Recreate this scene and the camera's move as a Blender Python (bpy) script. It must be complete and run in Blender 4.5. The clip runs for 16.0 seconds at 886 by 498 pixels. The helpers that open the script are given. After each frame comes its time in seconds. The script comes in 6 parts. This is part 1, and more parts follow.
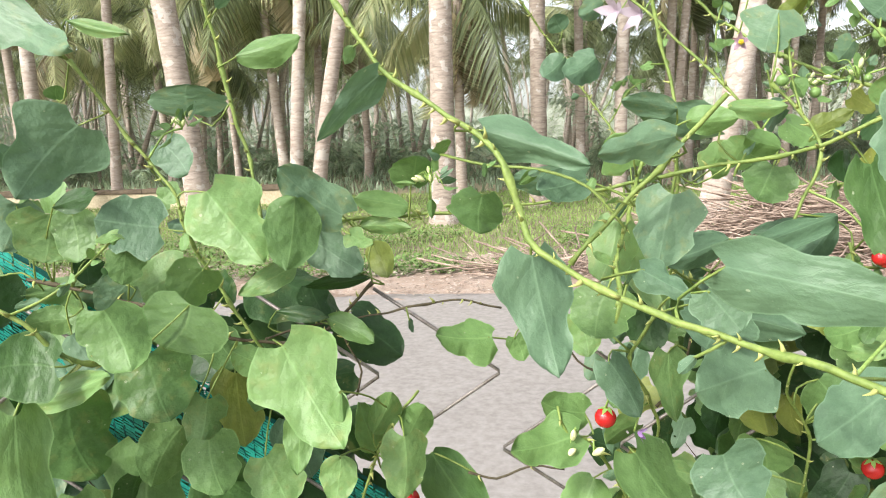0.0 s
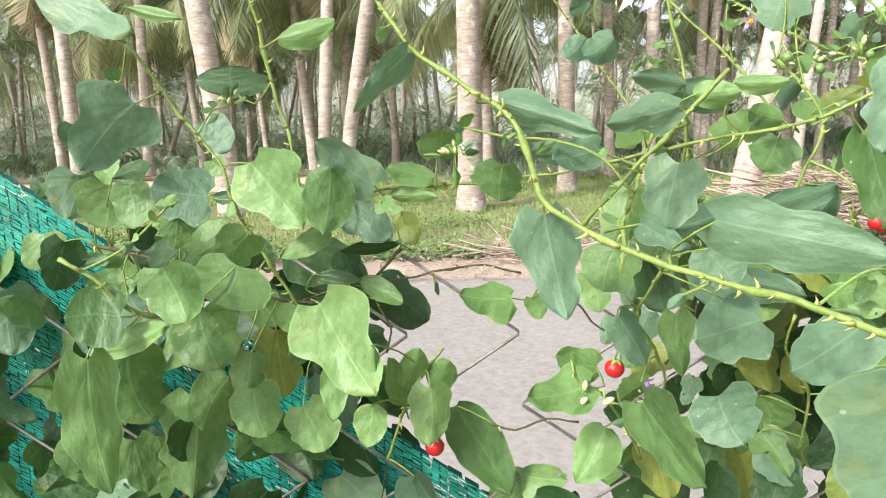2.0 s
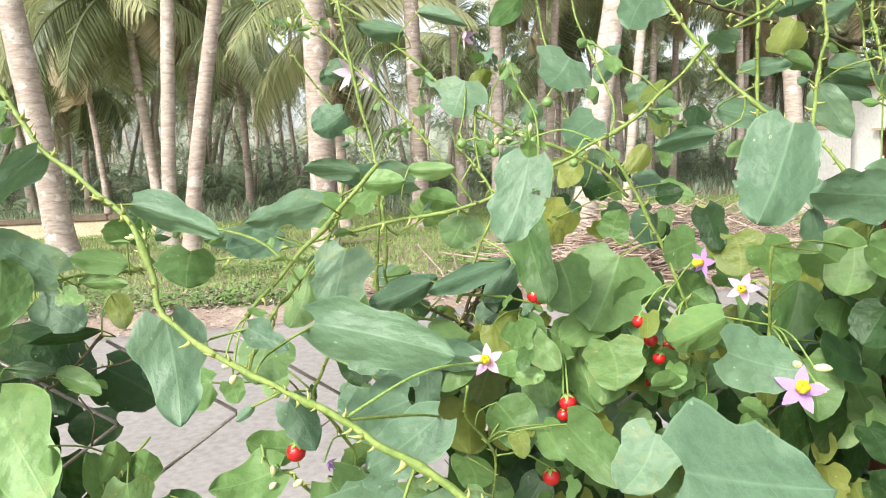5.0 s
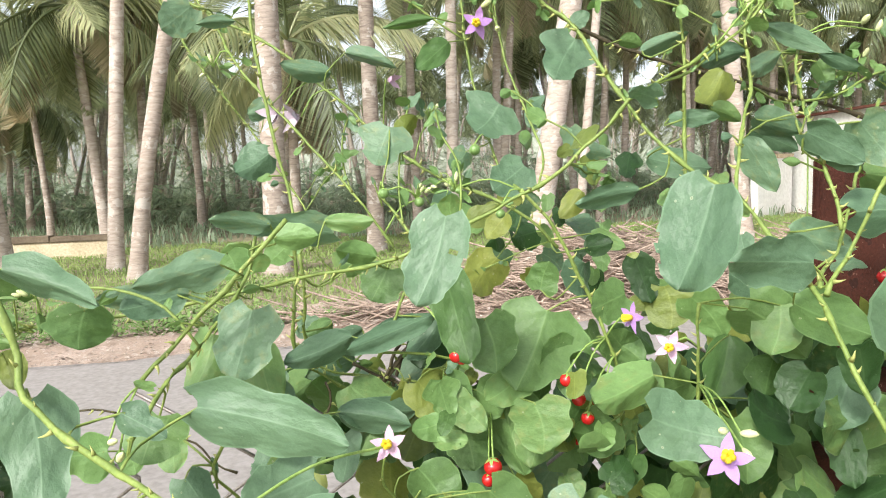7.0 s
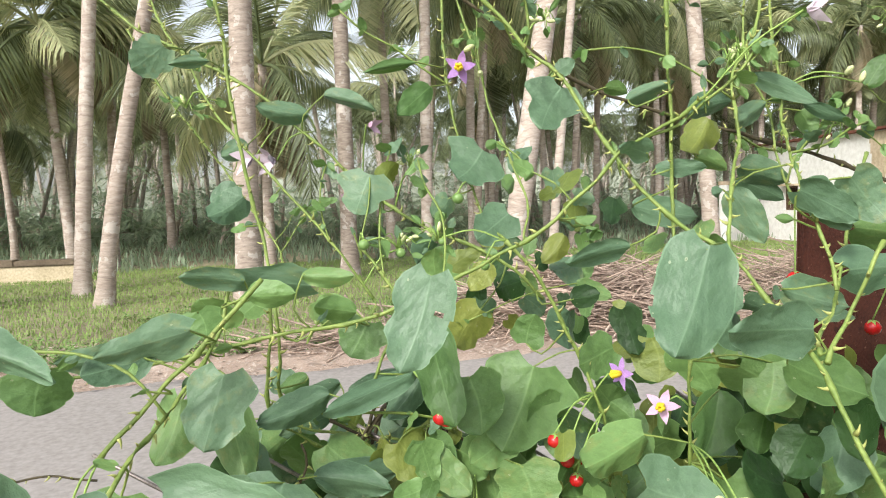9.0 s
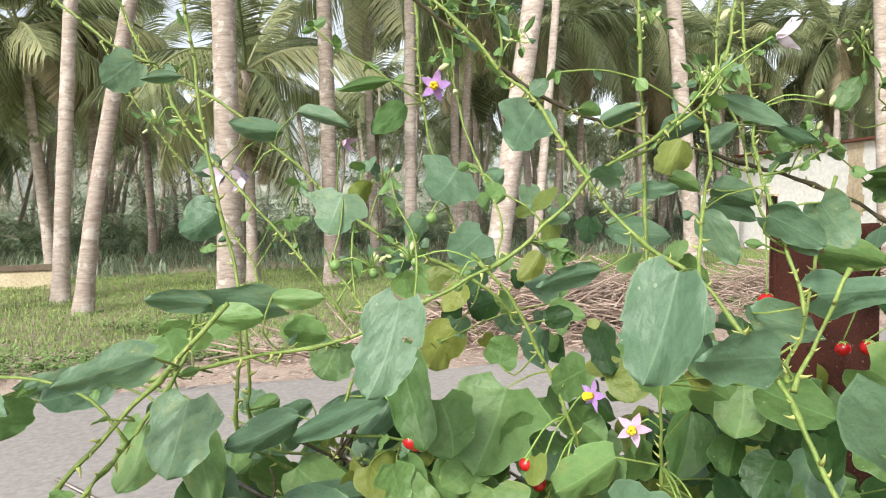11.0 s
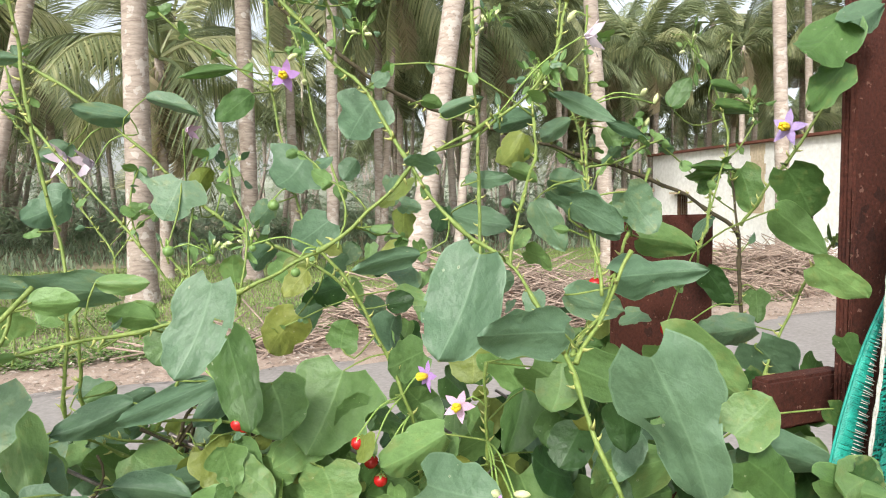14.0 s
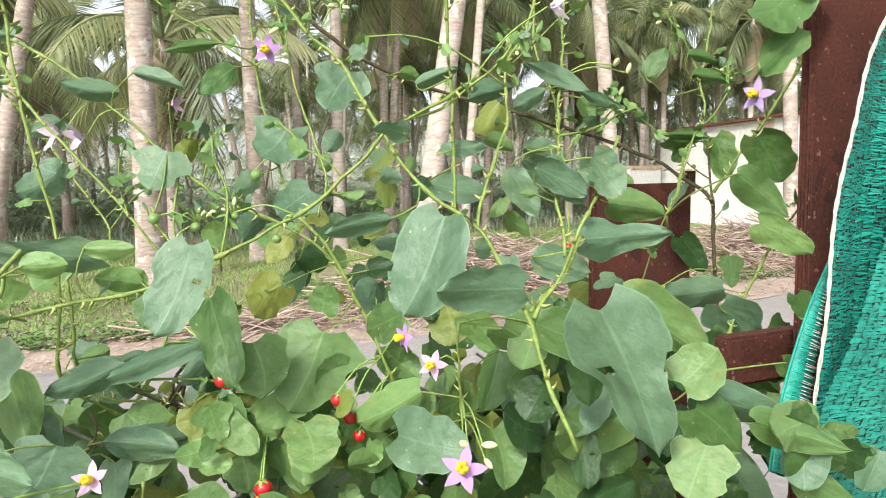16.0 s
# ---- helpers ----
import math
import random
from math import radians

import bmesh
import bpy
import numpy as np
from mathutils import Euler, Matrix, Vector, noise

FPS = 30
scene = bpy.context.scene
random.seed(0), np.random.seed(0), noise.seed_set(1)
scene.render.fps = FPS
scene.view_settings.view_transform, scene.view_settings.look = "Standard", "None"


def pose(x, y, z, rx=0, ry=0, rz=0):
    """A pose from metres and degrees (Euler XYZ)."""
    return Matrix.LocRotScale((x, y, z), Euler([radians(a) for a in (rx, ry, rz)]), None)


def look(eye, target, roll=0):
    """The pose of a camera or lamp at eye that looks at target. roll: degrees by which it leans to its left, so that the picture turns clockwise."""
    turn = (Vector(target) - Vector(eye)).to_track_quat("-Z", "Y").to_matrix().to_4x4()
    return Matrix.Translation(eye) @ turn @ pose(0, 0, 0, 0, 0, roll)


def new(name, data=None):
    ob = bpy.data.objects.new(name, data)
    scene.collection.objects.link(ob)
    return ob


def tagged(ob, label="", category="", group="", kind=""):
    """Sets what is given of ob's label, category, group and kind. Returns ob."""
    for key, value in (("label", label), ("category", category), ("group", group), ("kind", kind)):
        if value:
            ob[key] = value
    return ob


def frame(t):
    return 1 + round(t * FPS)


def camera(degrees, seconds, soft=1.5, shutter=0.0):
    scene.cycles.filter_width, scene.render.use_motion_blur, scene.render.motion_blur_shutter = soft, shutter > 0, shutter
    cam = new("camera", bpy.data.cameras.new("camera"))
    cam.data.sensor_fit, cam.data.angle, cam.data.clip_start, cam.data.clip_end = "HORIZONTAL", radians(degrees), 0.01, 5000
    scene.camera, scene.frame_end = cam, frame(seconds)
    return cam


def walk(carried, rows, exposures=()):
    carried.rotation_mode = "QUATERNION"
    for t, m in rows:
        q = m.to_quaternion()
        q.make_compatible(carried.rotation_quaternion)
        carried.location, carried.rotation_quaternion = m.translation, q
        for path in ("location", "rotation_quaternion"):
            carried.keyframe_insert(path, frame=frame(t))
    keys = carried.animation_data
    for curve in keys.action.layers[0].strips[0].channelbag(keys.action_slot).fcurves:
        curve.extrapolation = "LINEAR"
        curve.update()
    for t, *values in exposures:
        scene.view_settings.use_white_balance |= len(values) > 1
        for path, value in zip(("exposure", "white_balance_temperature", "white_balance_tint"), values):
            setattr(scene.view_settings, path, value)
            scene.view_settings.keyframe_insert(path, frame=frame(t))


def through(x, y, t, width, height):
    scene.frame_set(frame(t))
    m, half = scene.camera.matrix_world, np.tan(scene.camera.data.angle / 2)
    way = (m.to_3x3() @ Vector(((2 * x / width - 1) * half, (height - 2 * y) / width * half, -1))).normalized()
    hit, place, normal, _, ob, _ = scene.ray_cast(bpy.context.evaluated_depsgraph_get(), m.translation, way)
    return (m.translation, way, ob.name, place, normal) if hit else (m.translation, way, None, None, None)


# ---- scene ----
import collections

cam = camera(66.4, 16.0, soft=1.05)
PATH = [
    (0, (0.005, 0.034, 1.151), (-0.009, 2.007, 0.823), -1.8),
    (0.5, (0.012, 0.028, 1.153), (-0.029, 2.001, 0.823), -1.5),
    (1, (0.005, 0.021, 1.153), (-0.09, 1.991, 0.82), -2.1),
    (1.5, (-0.001, 0.015, 1.148), (-0.103, 1.982, 0.798), -2.1),
    (2, (0.007, -0.002, 1.144), (-0.087, 1.962, 0.78), -2.0),
    (2.5, (0.029, -0.017, 1.146), (-0.035, 1.949, 0.785), -1.8),
    (3, (0.047, -0.029, 1.15), (0.017, 1.94, 0.8), -2.1),
    (3.5, (0.069, -0.033, 1.159), (0.125, 1.939, 0.831), -2.4),
    (4, (0.089, -0.028, 1.165), (0.259, 1.94, 0.855), -2.2),
    (4.5, (0.107, -0.017, 1.168), (0.359, 1.944, 0.867), -2.5),
    (4.7, (0.111, -0.015, 1.169), (0.389, 1.944, 0.879), -2.5),
    (6.8, (0.141, 0.003, 1.184), (0.556, 1.946, 0.955), -1.8),
    (7, (0.143, 0.006, 1.187), (0.581, 1.946, 0.972), -1.8),
    (7.5, (0.144, 0.016, 1.195), (0.627, 1.948, 1.005), -1.5),
    (8, (0.142, 0.021, 1.197), (0.652, 1.946, 1.02), -1.6),
    (10.5, (0.144, 0.026, 1.214), (0.673, 1.951, 1.096), -1.2),
    (11, (0.15, 0.026, 1.212), (0.713, 1.941, 1.085), -1.1),
    (11.5, (0.161, 0.021, 1.212), (0.747, 1.93, 1.097), -0.9),
    (12, (0.171, 0.018, 1.211), (0.804, 1.911, 1.083), -0.9),
    (12.5, (0.179, 0.012, 1.208), (0.86, 1.887, 1.07), -0.5),
    (13, (0.186, 0.003, 1.207), (0.928, 1.856, 1.084), 0.0),
    (13.5, (0.193, -0.001, 1.208), (0.965, 1.84, 1.082), -0.7),
    (14, (0.199, -0.006, 1.206), (0.967, 1.835, 1.063), -0.7),
    (14.5, (0.205, -0.015, 1.204), (0.965, 1.829, 1.052), -0.7),
    (15, (0.207, -0.018, 1.203), (0.946, 1.832, 1.031), -1.2),
    (15.5, (0.212, -0.022, 1.2), (0.949, 1.827, 1.006), -1.2),
    (16, (0.212, -0.031, 1.198), (0.956, 1.814, 0.995), -1.2),
]
walk(cam, [(t, look(eye, target, roll)) for t, eye, target, roll in PATH],
     exposures=[(0, 0.84), (2, 0.92), (4.5, 0.89), (7.0, 0.79), (8.0, 0.63), (11, 0.56), (13, 0.51), (14.5, 0.62), (16, 0.74)])

# ---- sky and sun: a bright, hazy afternoon ----
SUN_UP, SUN_TURN = radians(41), radians(225)
world = bpy.data.worlds.new("sky")
scene.world = world
world.use_nodes = True
_n = world.node_tree.nodes
_sky = _n.new("ShaderNodeTexSky")
_sky.sky_type, _sky.sun_disc = "NISHITA", False
_sky.sun_elevation, _sky.sun_rotation = SUN_UP, SUN_TURN
_sky.dust_density, _sky.air_density, _sky.ozone_density = 3.0, 1.0, 1.0
_haze = _n.new("ShaderNodeHueSaturation")
_haze.inputs["Saturation"].default_value, _haze.inputs["Value"].default_value = 0.35, 1.25
world.node_tree.links.new(_sky.outputs[0], _haze.inputs["Color"])
world.node_tree.links.new(_haze.outputs[0], _n["Background"].inputs[0])
_n["Background"].inputs[1].default_value = 0.15
sun_data = bpy.data.lights.new("sun", "SUN")
sun_data.energy, sun_data.angle, sun_data.color = 2.55, radians(9), (1.0, 0.97, 0.92)
sun = new("sun", sun_data)
_d = Vector((math.sin(SUN_TURN) * math.cos(SUN_UP), math.cos(SUN_TURN) * math.cos(SUN_UP), math.sin(SUN_UP)))
sun.matrix_world = look(_d * 50, (0, 0, 0))


# ---- materials ----
def material(name, rough=0.8, spec=0.3):
    m = bpy.data.materials.new(name)
    m.use_nodes = True
    nt = m.node_tree
    b = nt.nodes["Principled BSDF"]
    b.inputs["Roughness"].default_value = rough
    b.inputs["Specular IOR Level"].default_value = spec
    return m, nt, b


def ramp(nt, fac, *stops):
    r = nt.nodes.new("ShaderNodeValToRGB")
    e = r.color_ramp.elements
    while len(e) < len(stops):
        e.new(0.5)
    for el, (p, c) in zip(e, stops):
        el.position, el.color = p, (*c, 1)
    nt.links.new(fac, r.inputs[0])
    return r.outputs[0]


def noise_node(nt, scale, detail=4.0, coord="Object", stretch=None, rough=0.55):
    tc = nt.nodes.new("ShaderNodeTexCoord")
    out = tc.outputs[coord]
    if stretch:
        mp = nt.nodes.new("ShaderNodeMapping")
        mp.inputs["Scale"].default_value = stretch
        nt.links.new(out, mp.inputs[0])
        out = mp.outputs[0]
    n = nt.nodes.new("ShaderNodeTexNoise")
    n.inputs["Scale"].default_value, n.inputs["Detail"].default_value, n.inputs["Roughness"].default_value = scale, detail, rough
    nt.links.new(out, n.inputs["Vector"])
    return n.outputs["Fac"]


def mix(nt, fac, a, b, mode="MIX"):
    m = nt.nodes.new("ShaderNodeMix")
    m.data_type, m.blend_type = "RGBA", mode
    for sock, v in ((m.inputs[0], fac), (m.inputs[6], a), (m.inputs[7], b)):
        if hasattr(v, "is_output"):
            nt.links.new(v, sock)
        elif isinstance(v, (int, float)):
            sock.default_value = v
        else:
            sock.default_value = (*v, 1)
    return m.outputs[2]


def math_node(nt, op, a, b=0.0, c=0.0):
    m = nt.nodes.new("ShaderNodeMath")
    m.operation = op
    for sock, v in zip(m.inputs, (a, b, c)):
        if hasattr(v, "is_output"):
            nt.links.new(v, sock)
        else:
            sock.default_value = v
    return m.outputs[0]


def bump(nt, bsdf, height, strength, distance):
    b = nt.nodes.new("ShaderNodeBump")
    b.inputs["Strength"].default_value, b.inputs["Distance"].default_value = strength, distance
    nt.links.new(height, b.inputs["Height"])
    nt.links.new(b.outputs[0], bsdf.inputs["Normal"])


def mottled(name, dark, light, scale, rough=0.85, fine=8.0, depth=0.01, spec=0.25, stretch=None, coord="Object", vary=0.0):
    """A plain surface with stains at one scale, grain at another, and relief."""
    m, nt, b = material(name, rough, spec)
    big = noise_node(nt, scale, 5, coord, stretch)
    small = noise_node(nt, scale * fine, 4, coord, stretch)
    col = ramp(nt, big, (0.3, dark), (0.7, light))
    col = mix(nt, 0.35, col, ramp(nt, small, (0.3, tuple(v * 0.55 for v in dark)), (0.7, tuple(min(v * 1.25, 0.95) for v in light))))
    if vary:
        info = nt.nodes.new("ShaderNodeObjectInfo")
        hsv = nt.nodes.new("ShaderNodeHueSaturation")
        nt.links.new(math_node(nt, "MULTIPLY_ADD", info.outputs["Random"], vary, 1 - vary / 2), hsv.inputs["Value"])
        nt.links.new(col, hsv.inputs["Color"])
        col = hsv.outputs[0]
    nt.links.new(col, b.inputs["Base Color"])
    bump(nt, b, small, 0.6, depth)
    return m


def leaf_material(name, dark, light, through, rough=0.48):
    """A thin leaf with a pale midrib and side veins; each leaf differs a little in tone."""
    m, nt, b = material(name, rough, 0.42)
    tc = nt.nodes.new("ShaderNodeTexCoord")
    sp = nt.nodes.new("ShaderNodeSeparateXYZ")
    nt.links.new(tc.outputs["Object"], sp.inputs[0])
    uv = nt.nodes.new("ShaderNodeSeparateXYZ")
    nt.links.new(tc.outputs["UV"], uv.inputs[0])
    ax = math_node(nt, "ABSOLUTE", sp.outputs[0])
    au = math_node(nt, "ABSOLUTE", math_node(nt, "MULTIPLY_ADD", uv.outputs[0], 2.0, -1.0))
    mid = math_node(nt, "SUBTRACT", 1.0, math_node(nt, "MINIMUM", math_node(nt, "MULTIPLY", au, 16.0), 1.0))
    slope = math_node(nt, "ADD", math_node(nt, "MULTIPLY_ADD", ax, -0.75, sp.outputs[1]), math_node(nt, "MULTIPLY", noise_node(nt, 4.0, 2), 0.10))
    saw = math_node(nt, "ABSOLUTE", math_node(nt, "SUBTRACT", math_node(nt, "FRACT", math_node(nt, "MULTIPLY", slope, 4.2)), 0.5))
    side = math_node(nt, "SUBTRACT", 1.0, math_node(nt, "MINIMUM", math_node(nt, "MULTIPLY", saw, 26.0), 1.0))
    side = math_node(nt, "MULTIPLY", side, math_node(nt, "SUBTRACT", 1.0, au))
    rim = math_node(nt, "GREATER_THAN", au, 0.955)
    vein = math_node(nt, "MAXIMUM", math_node(nt, "MULTIPLY", mid, 0.26), math_node(nt, "MULTIPLY", side, 0.12))
    vein = math_node(nt, "MAXIMUM", vein, math_node(nt, "MULTIPLY", rim, 0.22))
    info = nt.nodes.new("ShaderNodeObjectInfo")
    blot = noise_node(nt, 2.6, 4)
    fac = math_node(nt, "ADD", math_node(nt, "MULTIPLY", info.outputs["Random"], 0.62), math_node(nt, "MULTIPLY", blot, 0.55))
    col = ramp(nt, fac, (0.15, dark), (0.88, light))
    quilt = noise_node(nt, 9.0, 4)
    col = mix(nt, 0.15, col, ramp(nt, quilt, (0.36, tuple(v * 0.55 for v in dark)), (0.64, tuple(v * 1.35 for v in light))))
    grain = noise_node(nt, 45.0, 3)
    col = mix(nt, 0.07, col, ramp(nt, grain, (0.35, tuple(v * 0.55 for v in dark)), (0.65, tuple(v * 1.4 for v in light))))
    # sun-bleached and brown patches on some blades
    old = math_node(nt, "MULTIPLY", math_node(nt, "GREATER_THAN", info.outputs["Random"], 0.62), ramp(nt, noise_node(nt, 4.0, 4), (0.52, (0, 0, 0)), (0.66, (1, 1, 1))))
    col = mix(nt, math_node(nt, "MULTIPLY", old, 0.32), col, (0.27, 0.26, 0.08))
    # small round pale scars
    vor = nt.nodes.new("ShaderNodeTexVoronoi")
    vor.inputs["Scale"].default_value = 7.0
    nt.links.new(tc.outputs["Object"], vor.inputs["Vector"])
    near = math_node(nt, "LESS_THAN", vor.outputs["Distance"], 0.13)
    heart = math_node(nt, "LESS_THAN", vor.outputs["Distance"], 0.055)
    some = math_node(nt, "GREATER_THAN", noise_node(nt, 3.2, 1), 0.55)
    col = mix(nt, math_node(nt, "MULTIPLY", math_node(nt, "MULTIPLY", near, some), 0.38), col, (0.50, 0.55, 0.36))
    col = mix(nt, math_node(nt, "MULTIPLY", math_node(nt, "MULTIPLY", heart, some), 0.6), col, (0.10, 0.09, 0.03))
    specks = math_node(nt, "GREATER_THAN", noise_node(nt, 38.0, 2), 0.735)
    col = mix(nt, math_node(nt, "MULTIPLY", specks, 0.14), col, (0.50, 0.55, 0.42))
    col = mix(nt, vein, col, tuple(min(v * 1.7 + 0.03, 0.6) for v in light))
    nt.links.new(col, b.inputs["Base Color"])
    relief = math_node(nt, "ADD", math_node(nt, "MULTIPLY", vein, -0.5), math_node(nt, "MULTIPLY_ADD", quilt, 0.7, math_node(nt, "MULTIPLY", noise_node(nt, 3.5, 2), 1.2)))
    bump(nt, b, relief, 0.15, 0.035)
    tr = nt.nodes.new("ShaderNodeBsdfTranslucent")
    nt.links.new(mix(nt, 0.6, col, through), tr.inputs[0])
    ms = nt.nodes.new("ShaderNodeMixShader")
    ms.inputs[0].default_value = 0.20
    nt.links.new(b.outputs[0], ms.inputs[1])
    nt.links.new(tr.outputs[0], ms.inputs[2])
    nt.links.new(ms.outputs[0], nt.nodes["Material Output"].inputs[0])
    return m


LEAF = {
    "b": leaf_material("leaf_glaucous", (0.078, 0.148, 0.084), (0.138, 0.230, 0.130), (0.106, 0.238, 0.055)),
    "g": leaf_material("leaf_green", (0.078, 0.156, 0.047), (0.152, 0.258, 0.086), (0.150, 0.310, 0.032)),
    "l": leaf_material("leaf_pale", (0.106, 0.205, 0.058), (0.172, 0.296, 0.098), (0.215, 0.360, 0.050)),
    # deep green blades, darkened further to carry the thicket's inner shade in their colour
    "d": leaf_material("leaf_deep_green_shade", (0.013, 0.040, 0.010), (0.040, 0.096, 0.026), (0.05, 0.15, 0.010)),
    "m": leaf_material("leaf_mid_green", (0.040, 0.095, 0.024), (0.096, 0.185, 0.052), (0.10, 0.25, 0.022)),
    "y": leaf_material("leaf_yellowing", (0.112, 0.170, 0.036), (0.215, 0.250, 0.052), (0.270, 0.285, 0.030)),
}
M_STEM = mottled("green_stem", (0.10, 0.165, 0.03), (0.24, 0.31, 0.08), 60, 0.55, 6, 0.0006, 0.35)
M_OLD_STEM = mottled("woody_stem", (0.040, 0.034, 0.022), (0.115, 0.095, 0.055), 60, 0.8, 6, 0.001)
M_THORN = mottled("thorn", (0.28, 0.33, 0.09), (0.46, 0.46, 0.17), 80, 0.5, 4, 0.0002)
M_PETAL = {
    "p": mottled("petal_violet", (0.30, 0.15, 0.42), (0.52, 0.32, 0.66), 90, 0.55, 5, 0.0003, 0.2),
    "k": mottled("petal_pink", (0.46, 0.28, 0.42), (0.68, 0.48, 0.60), 90, 0.55, 5, 0.0003, 0.2),
    "w": mottled("petal_white", (0.46, 0.37, 0.45), (0.66, 0.58, 0.64), 90, 0.55, 5, 0.0003, 0.2),
    "v": mottled("petal_lilac", (0.32, 0.22, 0.50), (0.52, 0.40, 0.68), 90, 0.55, 5, 0.0003, 0.2),
}
M_ANTHER = mottled("anther_yellow", (0.75, 0.50, 0.02), (0.90, 0.70, 0.05), 200, 0.5, 4, 0.0002)
M_BERRY = mottled("berry_red", (0.33, 0.006, 0.008), (0.52, 0.015, 0.015), 120, 0.18, 4, 0.0001, 0.6)
M_BERRY_GREEN = mottled("berry_green", (0.10, 0.20, 0.05), (0.20, 0.32, 0.10), 120, 0.35, 4, 0.0001, 0.5)
M_BUD = mottled("bud_cream", (0.50, 0.58, 0.22), (0.74, 0.76, 0.45), 150, 0.5, 4, 0.0002)
M_CALYX = mottled("calyx", (0.17, 0.29, 0.06), (0.30, 0.42, 0.12), 150, 0.6, 4, 0.0002)
M_WIRE = mottled("galvanised_wire", (0.15, 0.125, 0.11), (0.32, 0.29, 0.27), 120, 0.45, 6, 0.0003, 0.5)
M_WIRE.node_tree.nodes["Principled BSDF"].inputs["Metallic"].default_value = 0.6
M_RUST = mottled("rusted_steel", (0.030, 0.011, 0.009), (0.120, 0.036, 0.022), 14, 0.85, 30, 0.002, 0.3)
def pitted(m, scale, limit, tone):
    """Small pale flakes scattered over a material."""
    nt = m.node_tree
    b = nt.nodes["Principled BSDF"]
    src = b.inputs["Base Color"].links[0].from_socket
    fac = math_node(nt, "MULTIPLY", math_node(nt, "GREATER_THAN", noise_node(nt, scale, 3), limit), 0.55)
    nt.links.new(mix(nt, fac, src, tone), b.inputs["Base Color"])


pitted(M_RUST, 190, 0.66, (0.30, 0.17, 0.13))
pitted(M_RUST, 35, 0.63, (0.018, 0.010, 0.009))
M_NET = mottled("shade_net_strip", (0.004, 0.16, 0.125), (0.025, 0.38, 0.29), 45, 0.42, 6, 0.0005, 0.45)
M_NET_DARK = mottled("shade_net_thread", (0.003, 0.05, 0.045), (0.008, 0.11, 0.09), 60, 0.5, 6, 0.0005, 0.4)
M_SELVAGE = mottled("net_selvage", (0.32, 0.33, 0.29), (0.58, 0.57, 0.51), 200, 0.8, 4, 0.0003)
M_SOIL = mottled("grove_soil", (0.145, 0.13, 0.08), (0.29, 0.255, 0.165), 0.45, 0.95, 30, 0.02)
M_VERGE = mottled("red_earth", (0.27, 0.195, 0.145), (0.47, 0.375, 0.31), 2.6, 0.95, 22, 0.012)
M_ROAD = mottled("dusty_concrete_road", (0.245, 0.226, 0.21), (0.30, 0.277, 0.26), 0.8, 0.9, 40, 0.002)
M_GRASS = mottled("grass_blade", (0.11, 0.20, 0.045), (0.28, 0.38, 0.115), 1.2, 0.8, 20, 0.002)
M_WEED = mottled("weed_leaf", (0.08, 0.155, 0.04), (0.19, 0.29, 0.09), 2.0, 0.75, 20, 0.002)
M_LITTER = mottled("leaf_litter", (0.15, 0.10, 0.07), (0.58, 0.50, 0.43), 9.0, 0.9, 12, 0.002)
M_STICK = mottled("dry_frond_stalk", (0.10, 0.062, 0.042), (0.48, 0.38, 0.31), 6.0, 0.85, 10, 0.002, vary=0.5)
M_WALL = mottled("limewashed_wall", (0.78, 0.77, 0.72), (0.88, 0.88, 0.85), 0.7, 0.9, 14, 0.004)
M_STAIN = mottled("weathered_plaster", (0.42, 0.32, 0.20), (0.66, 0.56, 0.42), 1.2, 0.95, 12, 0.004)
M_TILE = mottled("dark_red_coping", (0.13, 0.05, 0.035), (0.22, 0.09, 0.06), 2.0, 0.85, 10, 0.004)
M_TIMBER = mottled("brown_window_timber", (0.06, 0.035, 0.02), (0.15, 0.09, 0.05), 8.0, 0.7, 8, 0.002)
M_DARK = mottled("unlit_room", (0.010, 0.010, 0.009), (0.02, 0.018, 0.015), 3.0, 0.9, 5, 0.001)
M_COMPOUND = mottled("cream_compound_wall", (0.40, 0.33, 0.21), (0.62, 0.54, 0.38), 2.2, 0.95, 12, 0.006)
M_COPING = mottled("mossy_brick_coping", (0.085, 0.065, 0.045), (0.19, 0.15, 0.105), 2.5, 0.95, 10, 0.006)

# pale grey-green: the haze of the far air is mixed into the colour
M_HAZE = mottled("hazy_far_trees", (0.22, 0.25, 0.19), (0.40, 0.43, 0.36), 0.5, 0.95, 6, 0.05)


